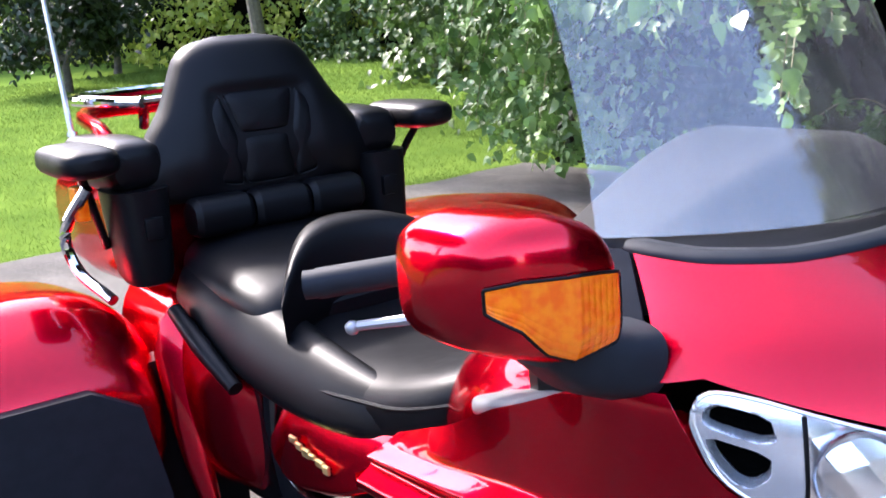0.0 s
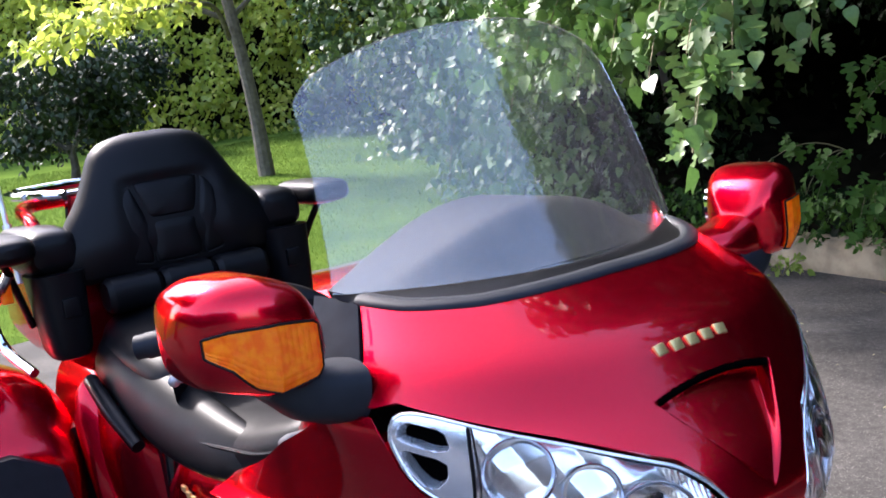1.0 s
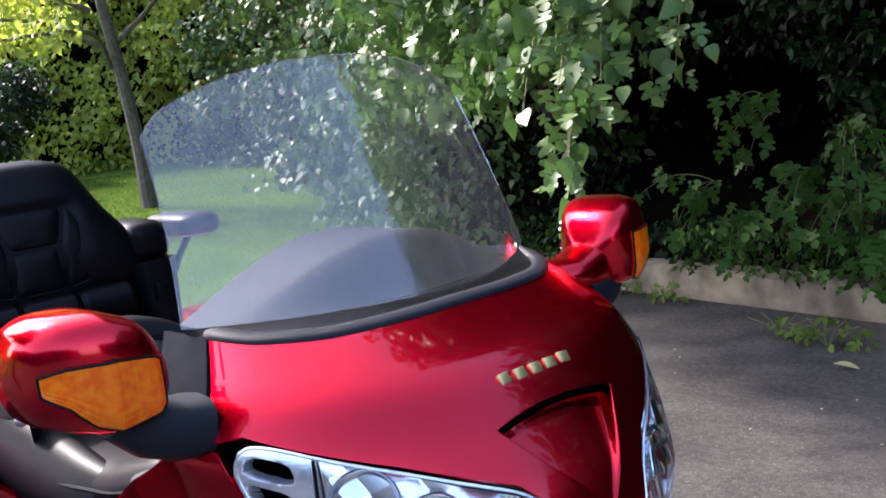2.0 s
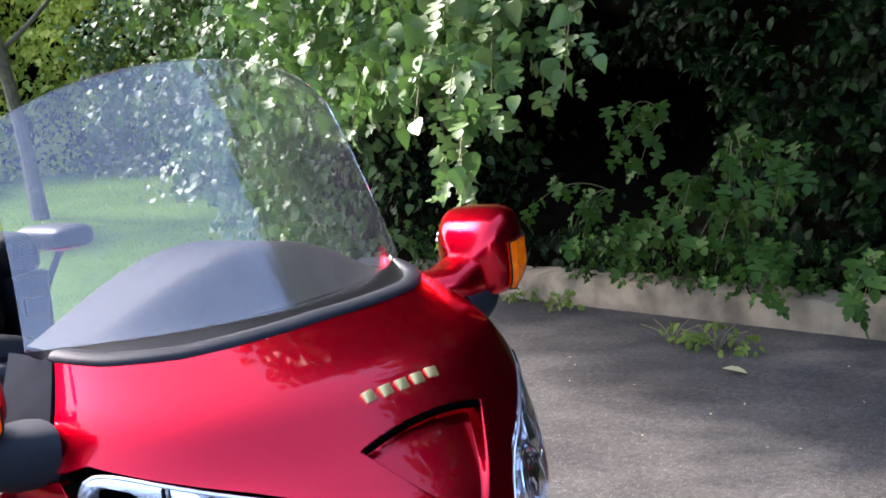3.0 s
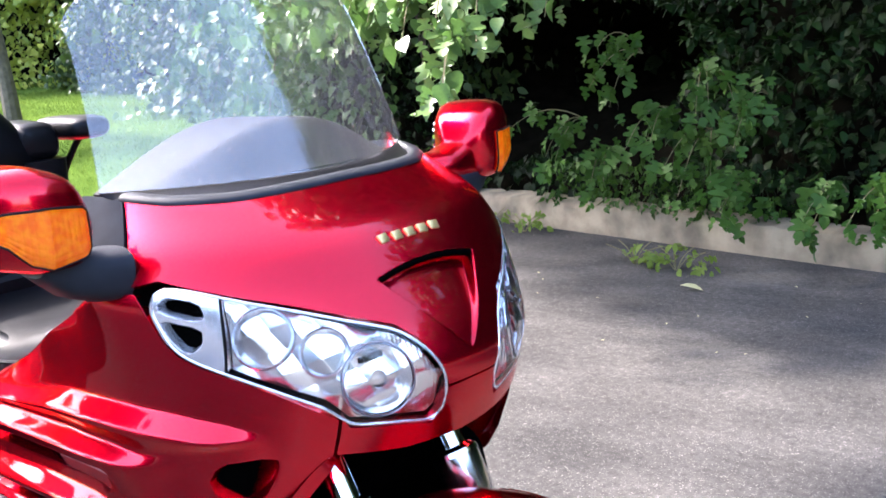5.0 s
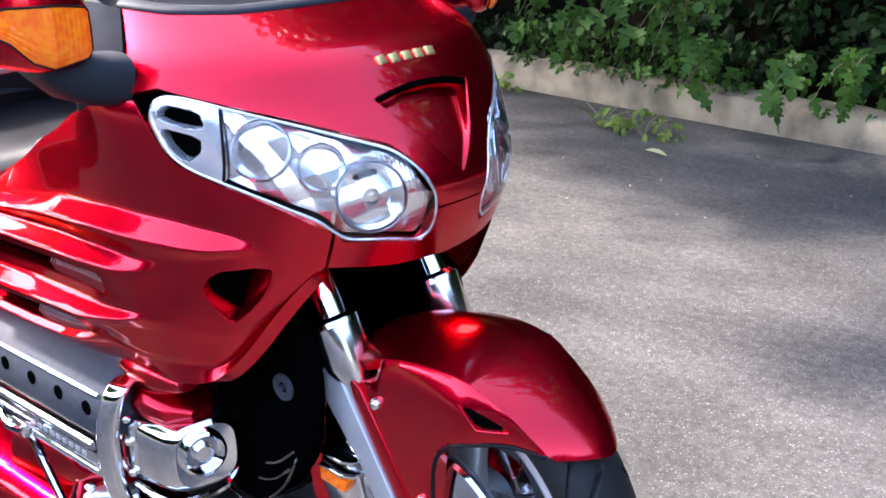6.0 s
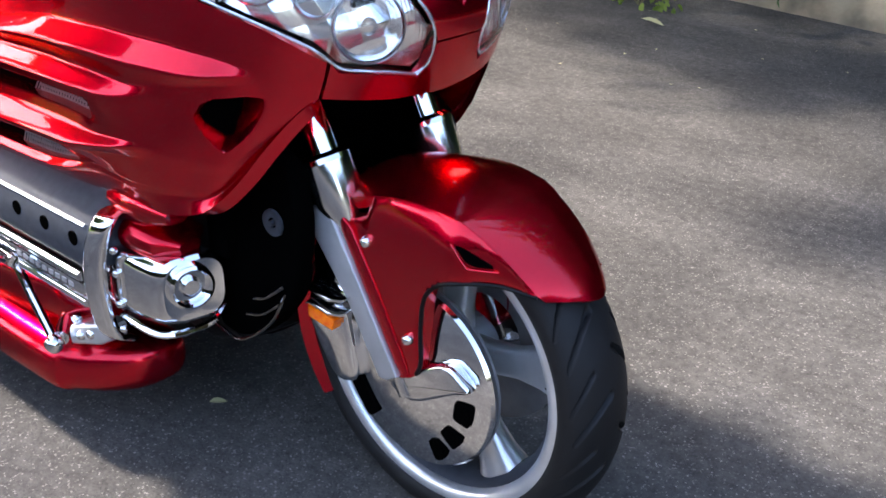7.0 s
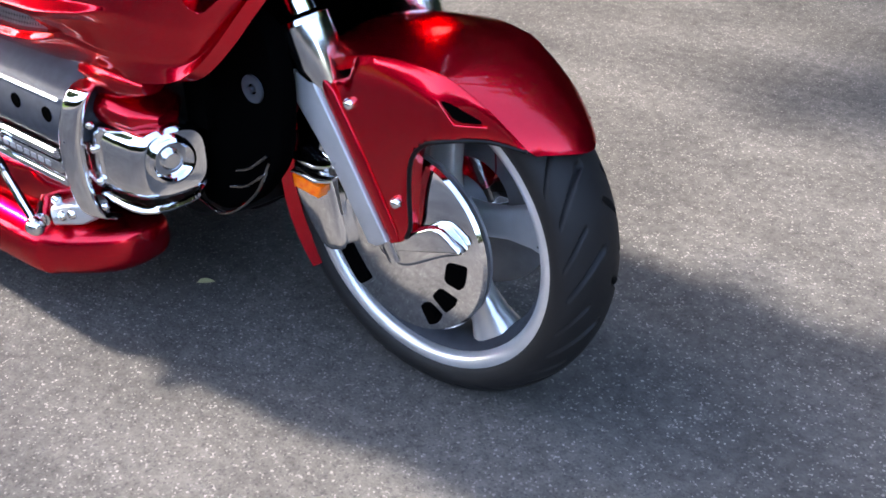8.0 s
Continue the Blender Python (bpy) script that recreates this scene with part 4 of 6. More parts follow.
# black trim under the windshield
def build_trim():
    s = np.linspace(-0.326, 0.326, 81)
    base = fair(s, COWL_TOP(s * 0.318 / 0.326))
    back = np.array((-1, 0, 0))
    rows = []
    prof = ((0.0, -0.010), (-0.003, 0.0), (0.002, 0.005), (0.010, 0.008), (0.019, 0.009), (0.022, 0.004), (0.023, -0.012))
    mid = np.stack([base[:, 0], base[:, 1] * 0.0, 0 * s], -1)
    inw = np.stack([-np.ones_like(s) * (1 - np.abs(s) / 0.42), -np.sign(s) * np.abs(s) / 0.42 * 0.8, 0 * s], -1)
    inw /= np.linalg.norm(inw, axis=1)[:, None]
    p = np.array([base + inw * a + np.array((0, 0, b)) for a, b in prof]).transpose(1, 0, 2)
    p = outward(p, (0.3, 0, 1))
    return part("windshield_trim", sheet(p), GREY_PLASTIC, bike, "dark grey trim strip under the windshield")


build_trim()

# windshield
def wind_point(v, w):
    """v from foot (0) to top (1), w across from -1 to 1."""
    half = 0.289 - 0.045 * v + 0.018 * v * v
    xc = -0.382 - 0.165 * v - 0.013 * v * v
    deep = 0.137 - 0.087 * v
    zc = 1.069 + 0.316 * v
    y = half * w
    round_top = 0.062 * v ** 2 * np.abs(w) ** 2.4
    return np.stack([xc - deep * np.abs(w) ** 1.9, y, zc - round_top + 0.006 * (1 - v) * np.abs(w) ** 2], -1)


def build_windshield():
    v, w = np.meshgrid(np.linspace(0, 1, 41), np.linspace(-1, 1, 81), indexing="ij")
    cut = np.clip((np.abs(w) - 0.86) / 0.14, 0, 1)
    vv = v * (1 - 0.085 * cut ** 2)
    p = wind_point(vv, w)
    p = outward(p, (1, 0, 0.5))
    n = normals(p)
    q = p - n * 0.004
    bm = join(sheet(p), sheet(q[::-1]))
    ring_a = np.concatenate([p[:, 0], p[-1, 1:], p[-2::-1, -1], p[0, -2:0:-1]])
    ring_b = np.concatenate([q[:, 0], q[-1, 1:], q[-2::-1, -1], q[0, -2:0:-1]])
    rim = sheet(np.array([ring_a, ring_b]), cv=True)
    bm = join(bm, rim)
    bmesh.ops.remove_doubles(bm, verts=bm.verts, dist=1e-5)
    bmesh.ops.recalc_face_normals(bm, faces=bm.faces)
    ob = part("windshield", bm, WIND_GLASS, bike, "clear curved acrylic windshield")
    ob.visible_shadow = False
    return ob


build_windshield()


def build_seal():
    """The black seal between the trim strip and the windshield's foot."""
    s = np.linspace(-0.324, 0.324, 71)
    base = fair(s, COWL_TOP(s * 0.318 / 0.326)) + np.array((0, 0, 0.002))
    foot = wind_point(np.full(71, 0.012), s / 0.324) + np.array((-0.004, 0, -0.004))
    t = np.array((0.06, 0.35, 0.7, 1.0))[None, :, None]
    p = base[:, None] + (foot - base)[:, None] * t - np.array((0, 0, 0.006)) * np.sin(np.pi * t)
    part("windshield_seal", sheet(outward(p, (0, 0, 1))), BLACK_PLASTIC, bike, "black seal along the windshield foot")


build_seal()

# instrument hood behind the windshield
def build_hood():
    x, w = np.meshgrid(np.linspace(0, 1, 30), np.linspace(-1, 1, 49), indexing="ij")
    z = 1.06 + (0.082 * (0.1 + 0.9 * step(x, -0.05, 0.34))) * np.cos(np.abs(w) * math.pi / 2) ** 1.1
    p = np.stack([-0.39 - 0.24 * x - 0.10 * np.abs(w) ** 2 * (1 - x), 0.24 * w, z], -1)
    part("instrument_hood", lipped(outward(p, (0, 0, 1)), 0.07), DASH, bike, "matt charcoal instrument hood")
    x, w = np.meshgrid(np.linspace(0, 1, 12), np.linspace(-1, 1, 33), indexing="ij")
    p = np.stack([-0.40 - 0.15 * np.abs(w) ** 2 * (1 - x) - 0.26 * x, 0.255 * w, 1.035 - 0.03 * x], -1)
    part("dash_shelf", lipped(outward(p, (0, 0, 1)), 0.05), BLACK_PLASTIC, bike)


build_hood()
part("inner_fairing", loft([ring((-0.60, 0, 0.90), (0, 1, 0), (0, 0, 1), 0.25, 0.125, 4), ring((-0.66, 0, 0.90), (0, 1, 0), (0, 0, 1), 0.26, 0.13, 4), ring((-0.70, 0, 0.89), (0, 1, 0), (0, 0, 1), 0.24, 0.12, 4)]), BLACK_PLASTIC, bike)
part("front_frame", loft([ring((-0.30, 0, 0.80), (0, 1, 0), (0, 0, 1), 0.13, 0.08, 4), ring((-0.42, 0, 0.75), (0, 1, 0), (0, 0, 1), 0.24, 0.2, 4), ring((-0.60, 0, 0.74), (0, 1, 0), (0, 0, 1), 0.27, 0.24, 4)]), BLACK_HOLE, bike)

# headlights
HL_TOP = curve_of([(-.404, .913), (-.401, .934), (-.394, .946), (-.38, .959), (-.361, .9645), (-.328, .959), (-.289, .947), (-.216, .924), (-.104, .882), (-.074, .854), (-.056, .820), (-.049, .785)])
HL_BOTTOM = curve_of([(-.404, .906), (-.400, .892), (-.392, .880), (-.37, .867), (-.337, .853), (-.285, .830), (-.221, .800), (-.200, .784), (-.184, .770), (-.110, .760), (-.066, .748), (-.049, .765)])
VENT_HOLES = ([(-.381, .9475), (-.366, .953), (-.329, .944), (-.331, .926), (-.349, .924), (-.388, .935)], [(-.392, .924), (-.343, .911), (-.351, .894), (-.372, .8815), (-.386, .886), (-.394, .904)])


def inside_of(s, z, pts):
    """How far inside an outline a place lies; negative outside."""
    near, odd = np.full(s.shape, 9.0), np.zeros(s.shape, bool)
    for (a, b), (c, d) in zip(pts, pts[1:] + pts[:1]):
        k = np.clip(((s - a) * (c - a) + (z - b) * (d - b)) / ((c - a) ** 2 + (d - b) ** 2), 0, 1)
        near = np.minimum(near, np.hypot(s - a - k * (c - a), z - b - k * (d - b)))
        cross = (b > z) != (d > z)
        odd ^= cross & (s < a + (c - a) * (z - b) / ((d - b) if d != b else 1e-9))
    return np.where(odd, near, -near)


def joint_s(z):
    """The slanting joint between vent and lens."""
    return -0.301 - 0.4 * (0.942 - z)


def light_patch(left, right, nu, nv, off=0.0):
    """A patch of the headlight's face between two upright lines, each a number or a line leaning with height."""
    u, v = np.meshgrid(np.linspace(0, 1, nu), np.linspace(0, 1, nv), indexing="ij")
    at = lambda e, z: e(z) if callable(e) else e + 0 * z
    z = 0.9 + 0 * u
    for _ in range(12):
        s = at(left, z) + (at(right, z) - at(left, z)) * u
        z = 0.5 * z + 0.5 * (HL_BOTTOM(s) + (HL_TOP(s) - HL_BOTTOM(s)) * v)
    p = fair(s, z)
    n = normals(p)
    n = n if (n * np.array((0.7, -0.7, 0))).sum(-1).mean() > 0 else -n
    return p + n * (off(s, z) if callable(off) else off + 0 * s)[..., None]


def outline_tube(s0, s1, top, bottom, off, r, inset=0.0, n=40, soft=6):
    """A rounded rod along the edge of a patch of the skin."""
    s = np.linspace(s0, s1, n)
    loop = np.vstack([np.stack([s, top(s) - inset], -1), np.stack([s[::-1], bottom(s[::-1]) + inset], -1)])
    run = np.r_[0, np.cumsum(np.linalg.norm(np.diff(np.vstack([loop, loop[:1]]), axis=0), axis=1))]
    even = np.linspace(0, run[-1], 140, endpoint=False)
    closed = np.vstack([loop, loop[:1]])
    loop = np.stack([np.interp(even, run, closed[:, k]) for k in (0, 1)], -1)
    for _ in range(soft):
        loop = (np.roll(loop, 1, 0) + 2 * loop + np.roll(loop, -1, 0)) / 4
    return tube(fair(loop[:, 0], loop[:, 1]) + np.array((0.7, -0.7, 0.1)) * off, r, 140, 8, closed=True, smooth=False)


def build_headlight(flip):
    unit = put("headlight", outline_tube(-0.398, -0.051, HL_TOP, HL_BOTTOM, -0.001, 0.0022), MIRRORED, flip, label="large clear headlight unit with a chrome vent")
    # vent plate with two openings, a black sheet behind them as their inner shade
    p = light_patch(-0.4025, lambda z: joint_s(z) - 0.005, 24, 24, -0.017)
    put("vent_back", sheet(outward(p, (0.7, -0.7, 0))), BLACK_HOLE, flip, unit)
    cut = lambda s, z: -0.026 * step(np.maximum(*[inside_of(s, z, smooth_corners(h, 1)) for h in VENT_HOLES]), -0.0015, 0.0025)
    p = light_patch(-0.4025, lambda z: joint_s(z) - 0.0015, 110, 90, cut)
    put("vent_plate", lipped(outward(p, (0.7, -0.7, 0)), 0.042), MIRRORED, flip, unit, "chrome vent plate with two openings")
    # reflector bowl and lamps
    wave = lambda q: np.abs((q % 1.0) - 0.5) * 2
    facets = lambda s, z: -0.034 + 0.004 * wave(s * 15 + z * 6) + 0.003 * wave(z * 17 - s * 5 + 0.3) + 0.0012 * np.sin(s * 1100) * step(s, -0.12, -0.1)
    back = light_patch(joint_s, -0.053, 130, 60, facets)
    put("reflector", sheet(outward(back, (0.7, -0.7, 0))), BRIGHT_REFLECTOR, flip, unit)
    for s0, z0, r, deep in ((-0.272, 0.892, 0.040, 0.03), (-0.206, 0.866, 0.032, 0.03), (-0.150, 0.824, 0.048, 0.045)):
        c = fair(np.array(s0), np.array(z0))
        nn = Vector((0.78, -0.6, 0.1)).normalized()
        prof = [(r, -0.006), (r * 0.96, -0.004), (r * 0.9, -0.006), (r * 0.75, -deep * 0.6), (r * 0.3, -deep), (0.004, -deep * 1.05)]
        bm = lathe(prof, (0, 0, 0), 40)
        m = Matrix.Translation(Vector(c) - nn * 0.018) @ nn.to_track_quat("Y", "Z").to_matrix().to_4x4()
        bmesh.ops.transform(bm, matrix=m, verts=bm.verts)
        put("lamp_bowl", bm, BRIGHT_REFLECTOR, flip, unit)
        if r < 0.045:
            continue
        thin = 1.012
        edge = lathe([(r * 0.985, 0.003), (r * thin, 0.004), (r * thin, 0.001), (r * 0.985, 0.0005)], (0, 0, 0), 40)
        bmesh.ops.transform(edge, matrix=m, verts=edge.verts)
        put("bowl_rim", edge, ALLOY, flip, unit)
        for k in range(5):
            put("lamp_clip", block(c[0] - 0.02, c[0] - 0.012, c[1] - 0.016 + 0.008 * k, c[1] - 0.011 + 0.008 * k, c[2] + 0.026, c[2] + 0.034, 0.001, 1), GLOSS_BLACK, flip, unit)
        bm = ball((0, 0, 0), r * 0.22, (1, 0.8, 1), 24)
        bmesh.ops.transform(bm, matrix=Matrix.Translation(Vector(c) - nn * 0.026) @ nn.to_track_quat("Y", "Z").to_matrix().to_4x4(), verts=bm.verts)
        put("lamp_lens", bm, LENS_GLASS, flip, unit)
    lens = light_patch(lambda z: joint_s(z) + 0.001, -0.053, 70, 30, 0.001)
    ob = put("headlight_lens", lipped(outward(lens, (0.7, -0.7, 0)), 0.004), LENS_GLASS, flip, unit)
    ob.visible_shadow = False
    z = np.linspace(0.8565, 0.9475, 12)
    s = joint_s(z)
    put("lens_joint", tube(fair(s, z) + np.array((0.001, -0.001, 0)), 0.0022, 12, 6, smooth=False), BLACK_PLASTIC, flip, unit)


sided(build_headlight)

# side fairing
SIDE_TOP = curve_of([(-.95, .76), (-.852, .802), (-.716, .866), (-.578, .919), (-.49, .948), (-.438, .957), (-.409, .957), (-.408, .915), (-.404, .892), (-.394, .876), (-.37, .862), (-.337, .848), (-.285, .825), (-.20, .779)])
SIDE_LOW = [(-.95, .462), (-.714, .492), (-.534, .504), (-.416, .518), (-.316, .538), (-.286, .57), (-.256, .628), (-.244, .674), (-.226, .726), (-.20, .728)]
INTAKE = [(-.357, .703), (-.350, .719), (-.336, .727), (-.297, .731), (-.268, .728), (-.268, .70), (-.284, .668), (-.301, .648), (-.313, .652), (-.331, .670), (-.35, .688)]


def eased(pts, wide=31):
    """A line through points, its corners softened."""
    xs = np.linspace(pts[0][0], pts[-1][0], 200)
    ys = np.interp(xs, [q[0] for q in pts], [q[1] for q in pts])
    k = np.hanning(wide)
    ys = np.convolve(np.pad(ys, wide // 2, mode="reflect", reflect_type="odd"), k / k.sum(), "valid")
    return lambda s: np.interp(s, xs, ys)


# lines along the side panel from top to bottom: (place along, height) and how far the panel stands out there
SIDE_LINES = (
    ([(-.95, .75), (-.807, .768), (-.663, .797), (-.522, .804), (-.423, .798), (-.337, .782), (-.27, .760), (-.2, .757)], [(-.95, 0), (-.2, 0)]),
    ([(-.95, .742), (-.796, .757), (-.689, .770), (-.553, .778), (-.449, .770), (-.38, .764), (-.313, .762), (-.27, .752), (-.2, .752)], [(-.95, .028), (-.5, .028), (-.36, .022), (-.29, 0), (-.2, 0)]),
    ([(-.95, .728), (-.824, .736), (-.648, .746), (-.532, .746), (-.463, .738), (-.40, .745), (-.33, .75), (-.2, .747)], [(-.95, .016), (-.5, .016), (-.40, .016), (-.33, .008), (-.28, 0), (-.2, 0)]),
    ([(-.95, .708), (-.788, .718), (-.615, .725), (-.52, .723), (-.477, .718), (-.44, .722), (-.38, .735), (-.30, .742), (-.2, .742)], [(-.95, .042), (-.6, .042), (-.5, .036), (-.45, .024), (-.42, .016), (-.33, .008), (-.28, 0), (-.2, 0)]),
    ([(-.95, .694), (-.788, .704), (-.615, .711), (-.52, .709), (-.477, .706), (-.44, .70), (-.38, .70), (-.30, .71), (-.2, .74)], [(-.95, .040), (-.6, .040), (-.5, .034), (-.45, .022), (-.42, .012), (-.33, .006), (-.28, 0), (-.2, 0)]),
    ([(-.95, .652), (-.831, .657), (-.717, .664), (-.615, .668), (-.515, .666), (-.45, .664), (-.38, .66), (-.30, .66), (-.2, .737)], [(-.95, .010), (-.55, .010), (-.515, .018), (-.45, .018), (-.42, .010), (-.33, .004), (-.28, 0), (-.2, 0)]),
    ([(-.95, .63), (-.831, .638), (-.717, .645), (-.615, .648), (-.522, .648), (-.437, .652), (-.38, .645), (-.30, .64), (-.2, .735)], [(-.95, .016), (-.5, .016), (-.437, .016), (-.41, .008), (-.33, .002), (-.28, 0), (-.2, 0)]),
    ([(-.95, .607), (-.791, .615), (-.682, .622), (-.613, .626), (-.532, .629), (-.47, .638), (-.43, .646), (-.38, .63), (-.30, .62), (-.2, .733)], [(-.95, .038), (-.55, .038), (-.47, .028), (-.425, .014), (-.40, .006), (-.33, 0), (-.2, 0)]),
    ([(-.95, .597), (-.791, .605), (-.682, .612), (-.613, .616), (-.532, .618), (-.47, .622), (-.43, .62), (-.38, .61), (-.30, .60), (-.2, .732)], [(-.95, .036), (-.55, .036), (-.5, .016), (-.42, .004), (-.33, -.006), (-.2, 0)]),
    ([(-.95, .545), (-.85, .548), (-.75, .552), (-.655, .558), (-.584, .572), (-.53, .585), (-.45, .57), (-.30, .57), (-.2, .731)], [(-.95, .004), (-.6, .004), (-.53, .002), (-.42, -.006), (-.3, -.012), (-.2, 0)]),
    ([(-.95, .533), (-.85, .537), (-.75, .541), (-.655, .547), (-.584, .560), (-.53, .572), (-.45, .555), (-.30, .56), (-.2, .730)], [(-.95, .020), (-.6, .018), (-.53, .002), (-.42, -.010), (-.3, -.014), (-.2, 0)]),
)
HOLES = ((5, 6, -0.516), (9, 10, -0.562))


def build_side(flip):
    cols = 420
    s = np.linspace(-0.95, -0.201, cols)
    zs = [SIDE_TOP(s)] + [np.minimum(eased(z, 21)(s), SIDE_TOP(s) - 0.004 * (k + 1)) for k, (z, _) in enumerate(SIDE_LINES)] + [eased(SIDE_LOW)(s)]
    offs = [-0.022 * step(-s, 0.46, 0.6)] + [eased(o, 15)(s) for _, o in SIDE_LINES] + [-0.02 * step(-s, 0.3, 0.5)]
    for k in range(len(zs) - 2, 0, -1):
        zs[k] = np.maximum(zs[k], zs[k + 1] + 0.0008)
    rows_z, rows_o, rows_d = [], [], []
    for k in range(len(zs) - 1):
        n = 22 if k == 0 else 14
        hole = [h for h in HOLES if h[0] == k]
        for j in range(n):
            f = j / n
            o, d0 = offs[k] + (offs[k + 1] - offs[k]) * f, 0 * s
            if hole:
                # the louvre openings, with rounded ends
                d = np.minimum(np.minimum(f, 1 - f) * (zs[k] - zs[k + 1]), 0.03)
                end = hole[0][2] - 0.012 * (1 - np.clip(d / 0.012, 0, 1)) ** 2
                d0 = 0.10 * step(end - s, 0.0, 0.006) * (1.0 if 0 < j else 0.0)
            rows_z.append(zs[k] + (zs[k + 1] - zs[k]) * f)
            rows_o.append(o)
            rows_d.append(d0)
    rows_z.append(zs[-1])
    rows_o.append(offs[-1])
    rows_d.append(0 * s)
    z, off = np.array(rows_z).T, np.array(rows_o).T
    deep = np.array(rows_d).T
    # rounded edges: the stand-off eased from line to line and along them
    for _ in range(6):
        off[:, 1:-1] = (off[:, :-2] + 2 * off[:, 1:-1] + off[:, 2:]) / 4
    for _ in range(10):
        off[1:-1] = (off[:-2] + 2 * off[1:-1] + off[2:]) / 4
    off = off - deep
    ss = np.repeat(s[:, None], z.shape[1], 1)
    # scoop by the fork, deepening rearwards to a black duct
    off = off - 0.075 * np.clip((-0.268 - ss) / 0.07, 0, 1) * step(inside_of(ss, z, smooth_corners(INTAKE, 1)), -0.002, 0.004)
    e = 0.004
    n = np.cross(fair(ss + e, z) - fair(ss - e, z), fair(ss, z + e) - fair(ss, z - e))
    n /= np.linalg.norm(n, axis=-1, keepdims=True)
    n = n if n[..., 1].mean() < 0 else -n
    skin_at = lambda a, b, d: fair(a, b) + n * d[..., None]
    p = skin_at(ss, z, off)
    side = put("side_fairing", lipped(outward(p, (0.2, -1, 0)), 0.02), RED, flip)
    # sloping black panel in the duct's mouth, painting its inner shade
    mouth = smooth_corners([(-.355, .703), (-.349, .717), (-.336, .725), (-.31, .728), (-.304, .70), (-.302, .655), (-.313, .654), (-.331, .672), (-.349, .689)], 1)
    a, b = np.array(mouth).T
    d = 0.005 + 0.033 * (a + 0.357) / 0.054
    lip = fair(a, b) - np.array((0.55, -0.83, 0)) * d[:, None]
    put("duct_shade", loft([lip, lip - np.array((0.03, -0.05, 0))]), BLACK_HOLE, flip, side, "black panel as shade inside the air duct")
    # black sheet painting the louvres' inner shade, and wire mesh before it
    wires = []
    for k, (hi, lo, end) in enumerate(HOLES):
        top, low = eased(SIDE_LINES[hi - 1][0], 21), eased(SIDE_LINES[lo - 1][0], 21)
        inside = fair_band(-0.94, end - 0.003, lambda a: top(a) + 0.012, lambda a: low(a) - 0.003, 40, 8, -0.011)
        put("louvre_shade", sheet(outward(inside, (0.2, -1, 0))), BLACK_HOLE, flip, side, "black sheet as shade inside the louvre")
        for j in range(24):
            for lean in (1, -1):
                t = np.array((0.0, 0.5, 1.0))
                a = end - 0.006 - j * 0.0078 + lean * 0.022 * (t - 0.5)
                a = np.minimum(a, end - 0.003)
                b = low(a) + (top(a) - low(a)) * t
                wires.append(tube(fair(a, b) + np.array((0.002, 0.004, 0)), 0.0011, 3, 4, smooth=False))
    tagged(put("mesh_grille", join(*wires), ALLOY, flip, side, "fine grey wire mesh"), kind="stuff")


sided(build_side)

# filler between cowl and mirror


def build_filler(flip):
    v, w = np.meshgrid(np.linspace(0, 1, 24), np.linspace(0, 1, 16), indexing="ij")
    z = 0.962 + 0.103 * v
    s = -0.438 + 0.116 * v ** 1.1 - 0.10 * w
    p = outward(fair(s, z), (0.4, -1, 0))
    return put("mirror_mount", lipped(p + normals(p) * (0.006 * np.sin(np.pi * w))[..., None], 0.02), BOOT, flip, label="dark grey mirror mount panel")


sided(build_filler)

# mirrors
MIRROR_Y = [0.3474, 0.3574, 0.3742, 0.4213, 0.4683, 0.4952, 0.5066, 0.5100]
MIRROR_X = [-0.4535, -0.4575, -0.4637, -0.4797, -0.4967, -0.5069, -0.5121, -0.5127]
MIRROR_Z = [1.0504, 1.0536, 1.0606, 1.0682, 1.0738, 1.0720, 1.0710, 1.0704]
MIRROR_RX = [0.0223, 0.0420, 0.0610, 0.0780, 0.0750, 0.0610, 0.0380, 0.0080]
MIRROR_RZ = [0.0192, 0.0400, 0.0580, 0.0690, 0.0620, 0.0500, 0.0320, 0.0070]


def mirror_point(y, a, grow=0.0):
    g = lambda t: np.interp(y, MIRROR_Y, t)
    e = 2 / 3.8
    c, s = np.cos(a), np.sin(a)
    return np.stack([g(MIRROR_X) + np.sign(c) * np.abs(c) ** e * (g(MIRROR_RX) + grow), -0.43 - (y - 0.43) * 0.93, g(MIRROR_Z) + np.sign(s) * np.abs(s) ** e * (g(MIRROR_RZ) + grow)], -1)


